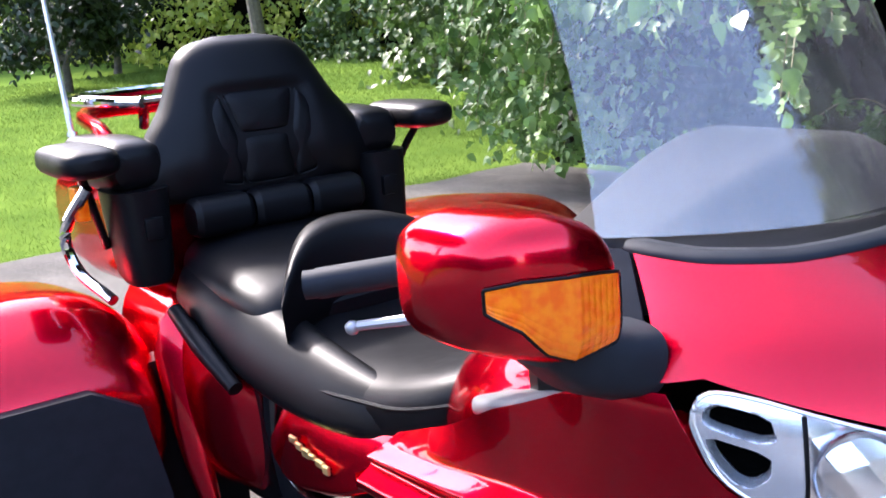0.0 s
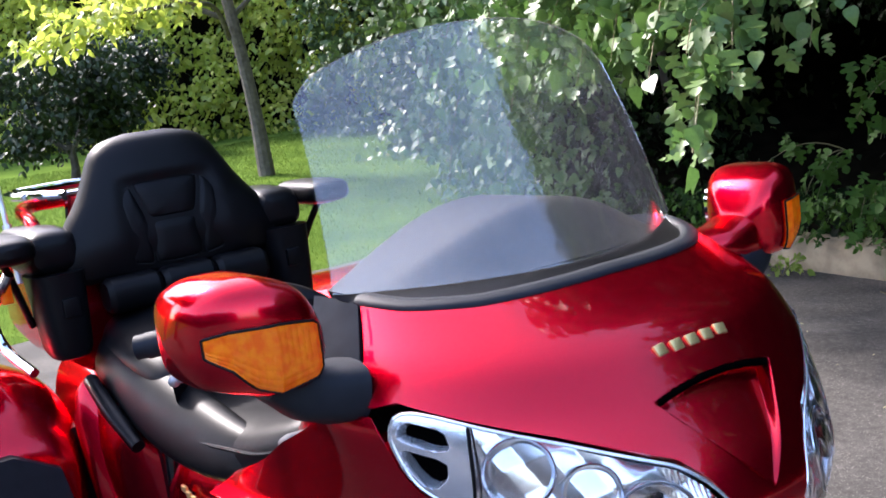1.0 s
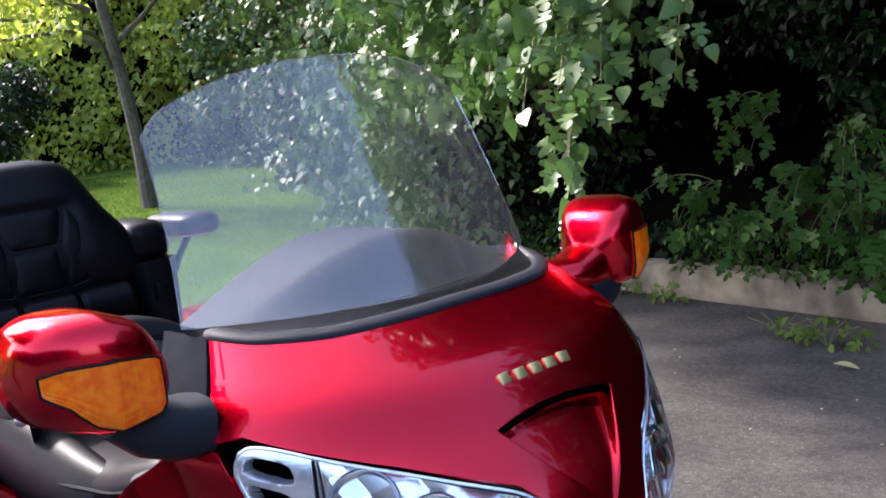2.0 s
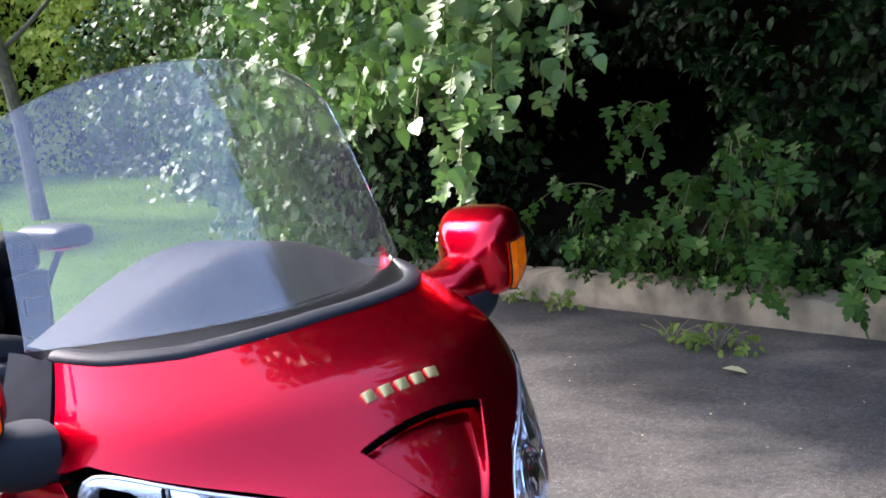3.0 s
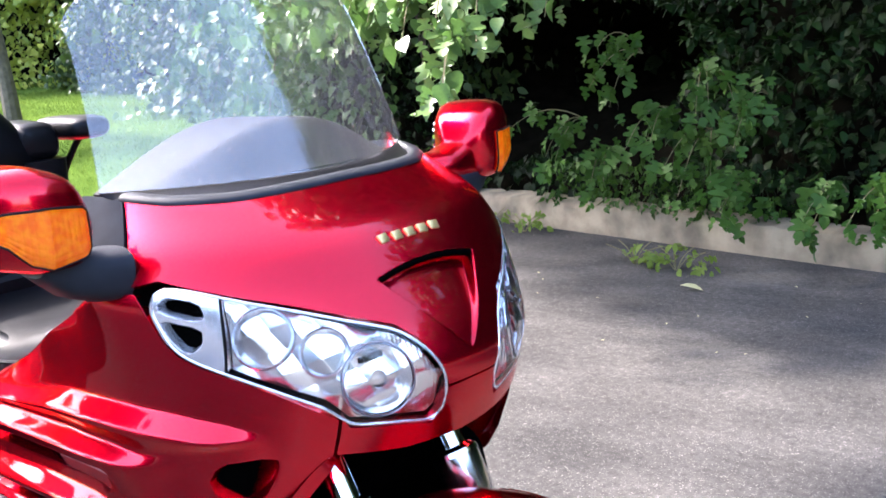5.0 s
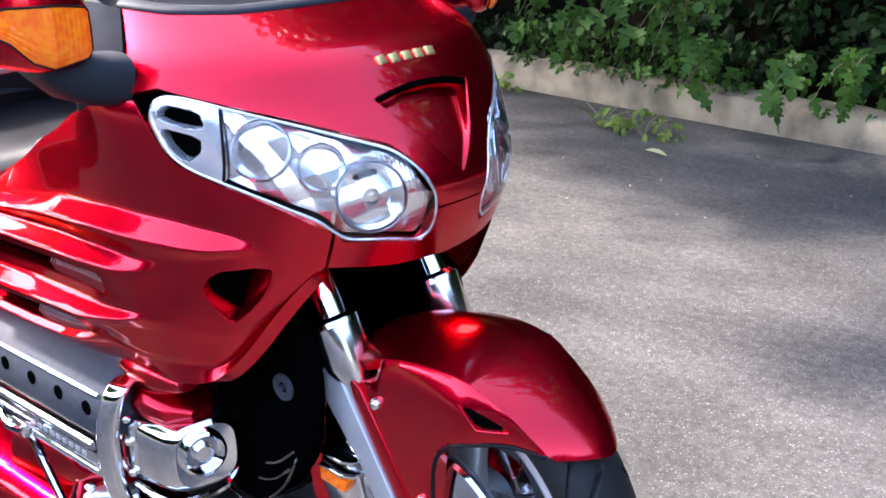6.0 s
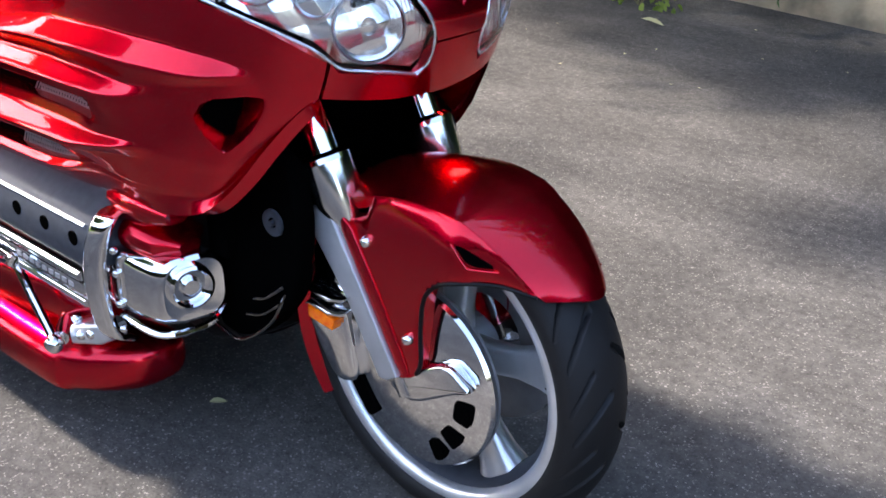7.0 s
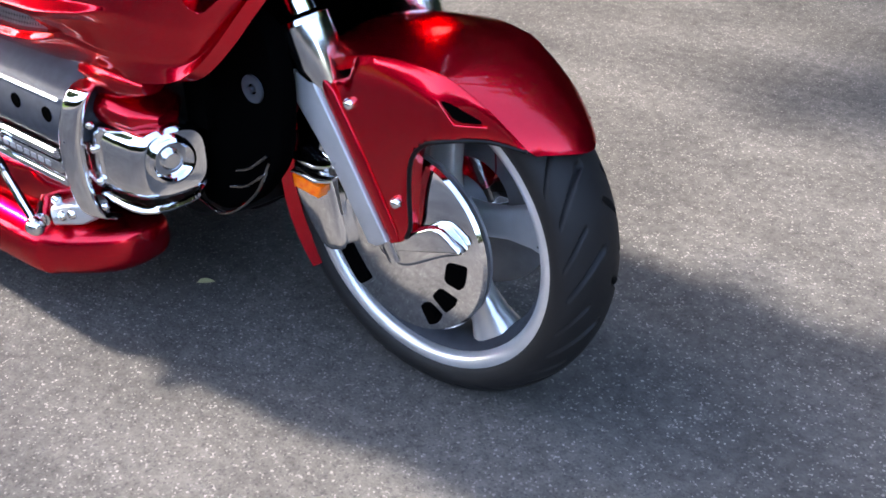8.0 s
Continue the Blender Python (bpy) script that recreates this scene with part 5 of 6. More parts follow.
def build_mirror(flip):
    ys = np.r_[np.linspace(.348, .478, 30), np.linspace(.482, .5099, 14)]
    a = np.linspace(0, 2 * math.pi, 48, endpoint=False)
    yy, aa = np.meshgrid(ys, a, indexing="ij")
    sunk = np.array((0, 0, -0.016 if flip else 0.0))
    # even out the radius tables
    pts = mirror_point(yy, aa)
    k = np.array((0.25, 0.5, 0.25))
    for _ in range(8):
        pts[1:-1] = k[0] * pts[:-2] + k[1] * pts[1:-1] + k[2] * pts[2:]
    mirror = put("mirror", loft(list(pts + sunk)), RED, flip, label="red rear-view mirror housing with amber turn signal")
    # amber signal in the front face
    u, v = np.meshgrid(np.linspace(0, 1, 150), np.linspace(0, 1, 60), indexing="ij")
    y0 = .405 if flip else .366
    y = y0 + (.493 - y0) * u
    hi = np.interp(y, [.366, .43, .493], [radians(7), radians(3.4), radians(1.6)])
    lo = np.interp(y, [.366, .378, .42, .445, .47, .493], [radians(-20), radians(-31), radians(-42), radians(-36), radians(-13), radians(-3)])
    ribs = 0.0003 * np.abs(np.sin(u * 55)) + 0.0005 * np.abs(np.sin(v * 15))
    p = mirror_point(y, lo + (hi - lo) * v, 0.0032 + ribs) + sunk
    p = outward(p, (1, 0, 0))
    put("turn_signal", lipped(p, 0.01), AMBER, flip, mirror, "ribbed amber turn signal lens")
    line = np.vstack([p[:, 0], p[-1, 1:], p[-2::-1, -1], p[0, -2:0:-1]])
    put("signal_gasket", tube(line, 0.0016, len(line), 6, closed=True, smooth=False), BLACK_PLASTIC, flip, mirror)
    put("mirror_glass", loft([ring(np.array((-.52, -.44, 1.068)) + sunk, (0, 1, 0), (0, 0, 1), 0.034, 0.042, 3), ring(np.array((-.556, -.44, 1.068)) + sunk, (0, 1, 0), (0, 0, 1), 0.032, 0.036, 3)]), CHROME, flip, mirror)
    # stem: a grey boot, and on the far side a painted neck
    put("mirror_stem", loft([ring(c, (1, 0, 0), (0, e, 1), rx, rz, 3) for c, e, rx, rz in (((-.452, -.32, .98), .2, .05, .034), ((-.457, -.355, .983), .2, .046, .033), ((-.464, -.385, .993), .3, .043, .03), ((-.47, -.42, 1.015), .3, .038, .02))]), GREY_PLASTIC, flip, mirror)
    if flip:
        put("mirror_neck", loft([ring(c, (1, 0.2, 0), (0, 0.4, 1), rx, rz, 2.6) for c, rx, rz in (((-.47, -.262, 1.008), .03, .026), ((-.462, -.292, 1.01), .045, .034), ((-.46, -.33, 1.013), .05, .033), ((-.465, -.37, 1.02), .05, .036), ((-.475, -.41, 1.04), .05, .045))]), RED, flip, mirror)


sided(build_mirror)


# front wheel
def build_front_wheel():
    wheel = tagged(new("front_wheel"))
    wheel.parent = bike
    k, m = 1000, 111
    a = np.linspace(0, 2 * math.pi, k, endpoint=False)
    w = np.linspace(-1, 1, m)
    aa, ww = np.meshgrid(a, w, indexing="ij")
    half = 0.066
    ang = ww * radians(118)
    y = half * np.sin(ang)
    r = 0.297 - 0.062 * (1 - np.cos(ang)) / 1.47
    # long curved grooves, two lengths in turn
    turn = aa / (2 * math.pi) * 15 + 1.25 * np.abs(ww) ** 1.4 + 0.5 * (ww > 0)
    f = np.abs(turn % 1.0 - 0.5)
    g = np.abs((turn + 0.5) % 1.0 - 0.5)
    groove = np.clip(1 - f / 0.06, 0, 1) * box_in(np.abs(ww), 0.07, 0.58, 0.03) + np.clip(1 - g / 0.045, 0, 1) * box_in(np.abs(ww), 0.28, 0.64, 0.03)
    r = r - 0.009 * np.clip(groove * 1.8, 0, 1)
    p = np.stack([HUB[0] + r * np.cos(aa), HUB[1] + y, HUB[2] + r * np.sin(aa)], -1)
    bm = sheet(p, cu=True)
    bmesh.ops.recalc_face_normals(bm, faces=bm.faces)
    part("tyre", bm, RUBBER, wheel, "black grooved motorcycle tyre")
    for side in (-1, 1):
        prof = [(.236, .048), (.240, .054), (.239, .059), (.232, .061), (.223, .059), (.217, .053), (.214, .044), (.216, .036)]
        part("rim", lathe([(r, y * side) for r, y in prof], HUB, 120), SILVER, wheel, "silver alloy rim")
    part("rim_barrel", lathe([(.2155, -.046), (.207, -.036), (.2, -.02), (.198, 0), (.2, .02), (.207, .036), (.2155, .046)], HUB, 96), COVER_GREY, wheel, "dark grey inner rim")
    part("hub", lathe([(.001, -.06), (.04, -.06), (.055, -.045), (.055, .045), (.04, .06), (.001, .06)], HUB, 40), ALLOY, wheel)
    for i in range(5):
        t = i * 2 * math.pi / 5 + 0.35
        d, e = np.array((math.cos(t), 0, math.sin(t))), np.array((-math.sin(t), 0, math.cos(t)))
        rings = [ring(np.array(HUB) + d * q - e * (0.02 * (q - .04) / .15), e, (0, 1, 0), hw, th, 3, 20) for q, hw, th in ((.04, .03, .026), (.08, .024, .022), (.13, .024, .02), (.17, .032, .024), (.202, .046, .03))]
        part("spoke", loft(rings), SILVER, wheel)
    for side in (-1, 1):
        part("brake_disc", lathe([(.07, side * .075), (.15, side * .075), (.15, side * .08), (.07, side * .08)], HUB, 64), ALLOY, wheel)
        # chrome dish over the brake disc
        prof = [(.148, -.086), (.152, -.090), (.148, -.096), (.138, -.099), (.10, -.107), (.07, -.112), (.0, -.113)]
        cover = part("disc_cover", lathe([(r, y * -side if side > 0 else y) for r, y in prof], HUB, 96), CHROME, wheel, "polished chrome brake disc cover")
        if side < 0:
            for t0, q, sa, sb in ((-7.5, .107, .016, .018), (-37, .107, .017, .013), (-60, .116, .017, .010), (189, .133, .012, .014), (217, .117, .014, .034)):
                t = radians(t0)
                c = np.array((HUB[0] + q * math.cos(t), -0.107, HUB[2] + q * math.sin(t)))
                e1, e2 = np.array((-math.sin(t), 0, math.cos(t))), np.array((math.cos(t), 0, math.sin(t)))
                bm = loft([ring(c + np.array((0, .006, 0)), e1, e2, sb, sa, 5, 24), ring(c - np.array((0, .003, 0)), e1, e2, sb, sa, 5, 24)])
                part("cover_slot", bm, BLACK_HOLE, cover, "black cooling slot")
    return wheel


front_wheel = build_front_wheel()


# front fender
def ridge_at(deg):
    """Radius and half width of the fender's side ridge round the wheel."""
    d = [36, 40, 45, 52, 62, 71, 81, 92, 101, 120, 150, 213]
    return np.interp(deg, d, [.300, .297, .297, .300, .304, .308, .303, .297, .292, .285, .28, .27]), np.interp(deg, d, [.045, .068, .086, .096, .105, .112, .118, .121, .122, .118, .09, .075])


def build_fender():
    c = np.array(HUB)
    u, w = np.meshgrid(np.linspace(0, 1, 150), np.linspace(-1, 1, 81), indexing="ij")
    first = 37.0 + 7.5 * np.abs(w) ** 2.2
    deg = first + (213 - first) * u
    a = np.radians(deg)
    top = np.interp(deg, [36, 41, 50, 60, 70, 80, 90, 113, 213], [.318, .320, .317, .314, .312, .312, .313, .318, .31])
    edge, half = ridge_at(deg)
    # crown out to the ridge, then folded down and in
    fold = np.clip((np.abs(w) - 0.9) / 0.1, 0, 1)
    k = np.clip(np.abs(w) / 0.9, 0, 1)
    y = np.sign(w) * (half * k - 0.012 * fold) * np.where(w > 0, 0.68, 1.0)
    r = edge + (top - edge) * (1 - k ** 2.3) - 0.02 * fold * step(deg, 40, 52)
    p = np.stack([c[0] + r * np.cos(a), y, c[2] + r * np.sin(a)], -1)
    return part("front_fender", lipped(outward(p, (0, 0, 1)), 0.012), RED, bike)


fender = build_fender()


RIDGE = [(-.250, .524, -.128), (-.215, .534, -.126), (-.192, .546, -.124)]
for deg in (101, 96, 92, 86, 81, 76, 71, 66, 62, 57, 52, 48.5, 45):
    r, y = ridge_at(deg)
    RIDGE.append((HUB[0] + (r - 0.0015) * math.cos(radians(deg)), HUB[2] + (r - 0.0015) * math.sin(radians(deg)), -y - 0.0005))
RIDGE_X, RIDGE_Z, RIDGE_Y = np.array(RIDGE).T


def cover_y(x, z):
    """The fork cover's outer face: a ridge on the fender above, swelling out to a flat face over the fork."""
    top = float(np.interp(x, RIDGE_X, RIDGE_Y))
    flat = -0.131 + 0.45 * max(0.0, x + 0.03)
    t = min(max((float(np.interp(x, RIDGE_X, RIDGE_Z)) - z) / 0.05, 0.0), 1.0)
    return top + (min(flat, top) - top) * math.sin(t * math.pi / 2)


def build_fork_cover(flip):
    lower = [(.085, .500), (.05, .505), (.008, .503), (-.036, .494), (-.063, .475), (-.077, .449), (-.081, .40), (-.080, .35), (-.089, .326), (-.104, .312), (-.126, .304)]
    outline = [tuple(q) for q in smooth_line(list(zip(RIDGE_X, RIDGE_Z)), 60)] + [tuple(q) for q in smooth_line(lower, 60)]
    bm = bmesh.new()
    bm.faces.new([bm.verts.new((x, 0, z)) for x, z in outline])
    for k in range(36):
        for co, no in (((-0.25 + 0.0095 * k, 0, 0), (1, 0, 0)), ((0, 0, 0.30 + 0.0081 * k), (0, 0, 1))):
            bmesh.ops.bisect_plane(bm, geom=bm.verts[:] + bm.edges[:] + bm.faces[:], plane_co=co, plane_no=no)
    rim = [e for e in bm.edges if e.is_boundary]
    out = bmesh.ops.extrude_edge_only(bm, edges=rim)
    low = {v for v in out["geom"] if isinstance(v, bmesh.types.BMVert)}
    edge = {v for e in rim for v in e.verts}
    for v in bm.verts:
        y = cover_y(v.co.x, v.co.z)
        v.co.y = y + 0.03 if v in low else y + (0.003 if v in edge else 0.0)
    bmesh.ops.recalc_face_normals(bm, faces=bm.faces)
    if sum(f.normal.y * f.calc_area() for f in bm.faces) > 0:
        bmesh.ops.reverse_faces(bm, faces=bm.faces)
    if flip:
        for v in bm.verts:
            v.co.y += 0.03
    plate = put("fork_cover", bm, RED, flip, fender)
    if flip:
        return
    # raised rib beside the silver guard
    rib = [ring((x, -0.131, z), (0.86, 0, 0.5), (0, 1, 0), w, 0.004, 3, 20) for x, z, w in ((-0.232, 0.532, 0.004), (-0.222, 0.516, 0.012), (-0.165, 0.418, 0.013), (-0.115, 0.33, 0.012), (-0.104, 0.316, 0.004))]
    put("cover_rib", loft(rib), RED, flip, plate)
    for x, z in ((-0.182, 0.511), (-0.101, 0.382)):
        bm = lathe([(.0, -.0125), (.004, -.012), (.007, -.010), (.009, -.006), (.0095, 0), (.0, 0)], (x, -0.1305, z), 28)
        put("bolt", bm, CHROME, flip, plate, "domed chrome bolt")
    hole = smooth_corners([(-0.026, 0.556), (-0.012, 0.552), (0.033, 0.530), (-0.004, 0.529)], 1)
    bm = slab(hole, 0.012, -0.0015, 0.0)
    for v in bm.verts:
        v.co.y += cover_y(v.co.x, v.co.z)
    put("fender_vent", bm, BLACK_HOLE, flip, plate, "small black vent")
    line = np.array([(x, cover_y(x, z) - 0.001, z) for x, z in ((-0.030, 0.556), (-0.009, 0.528), (-0.002, 0.5245), (0.034, 0.526))])
    put("vent_lip", tube(line, 0.0022, 16, 8), RED, flip, plate)
    line = np.array([(x, cover_y(x, z) + 0.002, z) for x, z in smooth_line(lower[:9], 40)])
    put("arch_edge", tube(line, 0.0035, 40, 8, smooth=False), BLACK_PLASTIC, flip, plate, "black rubber edge of the wheel arch")


sided(build_fork_cover)


def build_fork(flip):
    y = -0.112
    ax = np.array((-0.46, 0, 0.888))
    base = np.array((HUB[0], y, HUB[2]))
    at = lambda d, dx=0.0, dy=0.0: base + ax * d + np.array((dx, dy, 0))
    leg = put("fork_leg", tube([at(0.33), at(0.62)], 0.024, 8, 20, smooth=False), CHROME, flip, label="chrome fork tube with silver slider")
    put("slider", tube([at(-0.02), at(0.20), at(0.255), at(0.285), at(0.35)], [0.02, 0.022, 0.024, 0.037, 0.038], 26, 24, smooth=False), BRUSHED, flip, leg)
    put("slider_cap", tube([at(0.345), at(0.353), at(0.36)], [0.039, 0.038, 0.03], 4, 24, smooth=False), CHROME, flip, leg)
    guard = [(-0.293, 0.528), (-0.286, 0.537), (-0.249, 0.537), (-0.118, 0.312), (-0.137, 0.298), (-0.155, 0.297), (-0.222, 0.41), (-0.294, 0.5)]
    put("fork_guard", slab(guard, -0.10, -0.141, 0.004), GUARD, flip, leg)
    foot = smooth_corners([(-.15, .30), (-.10, .327), (-.036, .365), (.012, .332), (-.02, .318), (-.1, .266), (-.145, .278)], 2)
    put("fork_foot", slab(foot, -0.10, -0.127, 0.007), CHROME, flip, leg)
    cal = smooth_corners([(-0.31, 0.43), (-0.335, 0.33), (-0.27, 0.23), (-0.215, 0.25), (-0.235, 0.34), (-0.255, 0.42)], 2)
    put("brake_caliper", slab(cal, -0.075, -0.125, 0.012), CHROME, flip, leg, "polished brake caliper")
    put("reflector", slab([(-.297, .371), (-.296, .350), (-.245, .345), (-.236, .366)], -0.128, -0.150, 0.003), AMBER, flip, leg, "small amber side reflector")
    put("caliper_bracket", slab(smooth_corners([(-.305, .468), (-.268, .480), (-.222, .395), (-.226, .385), (-.303, .392)], 1), -0.09, -0.128, 0.006), CHROME, flip, leg)
    for dz in (0.0, 0.024):
        put("bracket_fin", loft([ring((x, -0.138, z + dz), (0, 1, 0), (0, 0, 1), 0.014, h, 2.5, 20) for x, z, h in ((-0.299, 0.374, 0.002), (-0.292, 0.378, 0.006), (-0.25, 0.373, 0.006), (-0.222, 0.381, 0.005), (-0.21, 0.388, 0.002))]), CHROME, flip, leg)


sided(build_fork)

# engine and underside
part("engine_block", loft([ring((-0.46, 0, 0.38), (0, 1, 0), (0, 0, 1), 0.15, 0.16, 4), ring((-0.52, 0, 0.4), (0, 1, 0), (0, 0, 1), 0.2, 0.2, 4), ring((-1.2, 0, 0.4), (0, 1, 0), (0, 0, 1), 0.22, 0.2, 4), ring((-1.3, 0, 0.4), (0, 1, 0), (0, 0, 1), 0.18, 0.18, 4)]), ENGINE, bike, "black engine block")
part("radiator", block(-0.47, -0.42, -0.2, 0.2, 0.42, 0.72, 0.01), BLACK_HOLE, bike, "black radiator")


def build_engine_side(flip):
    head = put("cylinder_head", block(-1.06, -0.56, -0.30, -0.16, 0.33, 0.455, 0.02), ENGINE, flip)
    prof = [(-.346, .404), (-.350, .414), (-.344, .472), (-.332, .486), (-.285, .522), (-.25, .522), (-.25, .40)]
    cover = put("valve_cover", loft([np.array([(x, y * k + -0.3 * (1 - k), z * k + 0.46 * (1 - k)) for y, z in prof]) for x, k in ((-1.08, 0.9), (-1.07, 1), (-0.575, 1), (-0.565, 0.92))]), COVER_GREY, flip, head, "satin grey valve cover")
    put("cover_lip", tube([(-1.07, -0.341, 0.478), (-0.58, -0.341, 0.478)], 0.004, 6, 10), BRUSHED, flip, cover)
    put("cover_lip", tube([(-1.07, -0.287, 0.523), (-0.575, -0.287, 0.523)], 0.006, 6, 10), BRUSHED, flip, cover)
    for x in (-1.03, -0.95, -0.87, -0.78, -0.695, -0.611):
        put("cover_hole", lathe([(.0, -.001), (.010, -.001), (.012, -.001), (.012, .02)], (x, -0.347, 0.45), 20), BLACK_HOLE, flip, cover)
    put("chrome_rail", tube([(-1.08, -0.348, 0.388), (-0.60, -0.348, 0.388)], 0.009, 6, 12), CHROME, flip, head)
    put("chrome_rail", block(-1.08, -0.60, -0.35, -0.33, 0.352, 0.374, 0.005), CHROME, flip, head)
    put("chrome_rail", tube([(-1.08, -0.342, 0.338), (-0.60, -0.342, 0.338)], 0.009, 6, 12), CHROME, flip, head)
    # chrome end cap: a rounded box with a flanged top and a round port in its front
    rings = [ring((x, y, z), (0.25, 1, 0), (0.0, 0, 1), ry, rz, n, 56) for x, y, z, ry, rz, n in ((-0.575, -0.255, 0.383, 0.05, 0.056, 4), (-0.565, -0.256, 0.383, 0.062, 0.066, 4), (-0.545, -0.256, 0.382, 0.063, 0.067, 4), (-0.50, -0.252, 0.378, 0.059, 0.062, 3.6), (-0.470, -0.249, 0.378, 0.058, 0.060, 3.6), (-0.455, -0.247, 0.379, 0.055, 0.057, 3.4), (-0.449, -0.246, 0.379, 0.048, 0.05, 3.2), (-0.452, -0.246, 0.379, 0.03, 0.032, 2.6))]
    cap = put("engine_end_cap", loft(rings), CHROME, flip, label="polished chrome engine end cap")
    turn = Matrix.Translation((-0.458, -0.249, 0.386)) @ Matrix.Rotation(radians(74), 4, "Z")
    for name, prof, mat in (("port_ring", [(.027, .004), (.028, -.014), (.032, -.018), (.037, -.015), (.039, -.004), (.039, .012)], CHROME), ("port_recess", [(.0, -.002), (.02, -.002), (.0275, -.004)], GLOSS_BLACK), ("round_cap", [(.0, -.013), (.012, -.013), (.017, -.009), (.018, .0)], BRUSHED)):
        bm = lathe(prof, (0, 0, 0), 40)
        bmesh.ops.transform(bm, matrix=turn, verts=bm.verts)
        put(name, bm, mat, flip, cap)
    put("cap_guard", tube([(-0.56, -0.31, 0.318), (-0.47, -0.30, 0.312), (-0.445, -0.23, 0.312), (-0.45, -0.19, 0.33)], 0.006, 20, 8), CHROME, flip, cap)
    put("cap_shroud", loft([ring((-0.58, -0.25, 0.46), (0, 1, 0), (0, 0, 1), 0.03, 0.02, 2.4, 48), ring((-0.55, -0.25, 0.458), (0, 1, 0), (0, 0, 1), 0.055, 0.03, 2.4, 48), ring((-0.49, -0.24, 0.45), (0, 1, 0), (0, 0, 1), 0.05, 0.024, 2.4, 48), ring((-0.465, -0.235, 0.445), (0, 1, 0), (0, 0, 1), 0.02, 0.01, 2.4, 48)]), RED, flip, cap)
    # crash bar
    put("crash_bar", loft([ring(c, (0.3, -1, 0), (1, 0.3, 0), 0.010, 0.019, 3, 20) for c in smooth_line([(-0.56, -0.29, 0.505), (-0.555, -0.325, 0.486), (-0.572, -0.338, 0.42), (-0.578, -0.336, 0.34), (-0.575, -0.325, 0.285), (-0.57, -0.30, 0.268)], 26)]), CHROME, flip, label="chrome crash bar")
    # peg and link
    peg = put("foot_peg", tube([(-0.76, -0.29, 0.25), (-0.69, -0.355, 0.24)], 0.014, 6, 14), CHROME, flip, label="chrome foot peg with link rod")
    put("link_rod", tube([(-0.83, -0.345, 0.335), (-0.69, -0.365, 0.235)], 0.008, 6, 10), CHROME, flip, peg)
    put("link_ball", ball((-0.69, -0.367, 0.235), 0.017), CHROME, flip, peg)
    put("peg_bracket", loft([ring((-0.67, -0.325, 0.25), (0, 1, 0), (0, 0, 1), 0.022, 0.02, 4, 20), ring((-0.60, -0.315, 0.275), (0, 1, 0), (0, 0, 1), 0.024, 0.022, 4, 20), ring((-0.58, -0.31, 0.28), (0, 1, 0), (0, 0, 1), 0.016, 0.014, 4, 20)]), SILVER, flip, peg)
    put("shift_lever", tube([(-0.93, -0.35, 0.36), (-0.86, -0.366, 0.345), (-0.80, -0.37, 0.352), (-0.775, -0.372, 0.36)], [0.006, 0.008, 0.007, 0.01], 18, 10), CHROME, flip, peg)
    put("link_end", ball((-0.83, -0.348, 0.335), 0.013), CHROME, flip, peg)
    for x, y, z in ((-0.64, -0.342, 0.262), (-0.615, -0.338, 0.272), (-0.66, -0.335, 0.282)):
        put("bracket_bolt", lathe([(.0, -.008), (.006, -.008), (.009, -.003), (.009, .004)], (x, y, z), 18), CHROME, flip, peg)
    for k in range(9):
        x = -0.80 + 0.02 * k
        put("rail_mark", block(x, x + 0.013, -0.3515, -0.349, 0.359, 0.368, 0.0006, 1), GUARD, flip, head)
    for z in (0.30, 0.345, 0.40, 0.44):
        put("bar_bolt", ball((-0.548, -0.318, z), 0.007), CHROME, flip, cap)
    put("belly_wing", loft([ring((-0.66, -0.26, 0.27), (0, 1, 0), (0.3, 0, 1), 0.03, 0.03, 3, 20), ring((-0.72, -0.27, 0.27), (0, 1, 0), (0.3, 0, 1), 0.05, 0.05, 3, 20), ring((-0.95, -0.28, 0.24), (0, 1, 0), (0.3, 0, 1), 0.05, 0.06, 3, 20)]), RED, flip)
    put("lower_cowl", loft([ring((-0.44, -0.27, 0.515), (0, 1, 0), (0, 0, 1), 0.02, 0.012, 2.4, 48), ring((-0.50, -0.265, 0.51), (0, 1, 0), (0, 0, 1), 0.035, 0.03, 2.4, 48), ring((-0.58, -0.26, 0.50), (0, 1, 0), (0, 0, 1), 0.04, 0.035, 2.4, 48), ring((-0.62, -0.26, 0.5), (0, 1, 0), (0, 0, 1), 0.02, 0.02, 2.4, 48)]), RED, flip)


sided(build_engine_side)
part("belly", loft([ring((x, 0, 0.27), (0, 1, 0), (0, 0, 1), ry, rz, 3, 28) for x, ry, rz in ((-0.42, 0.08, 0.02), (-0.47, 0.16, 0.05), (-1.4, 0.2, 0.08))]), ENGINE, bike)


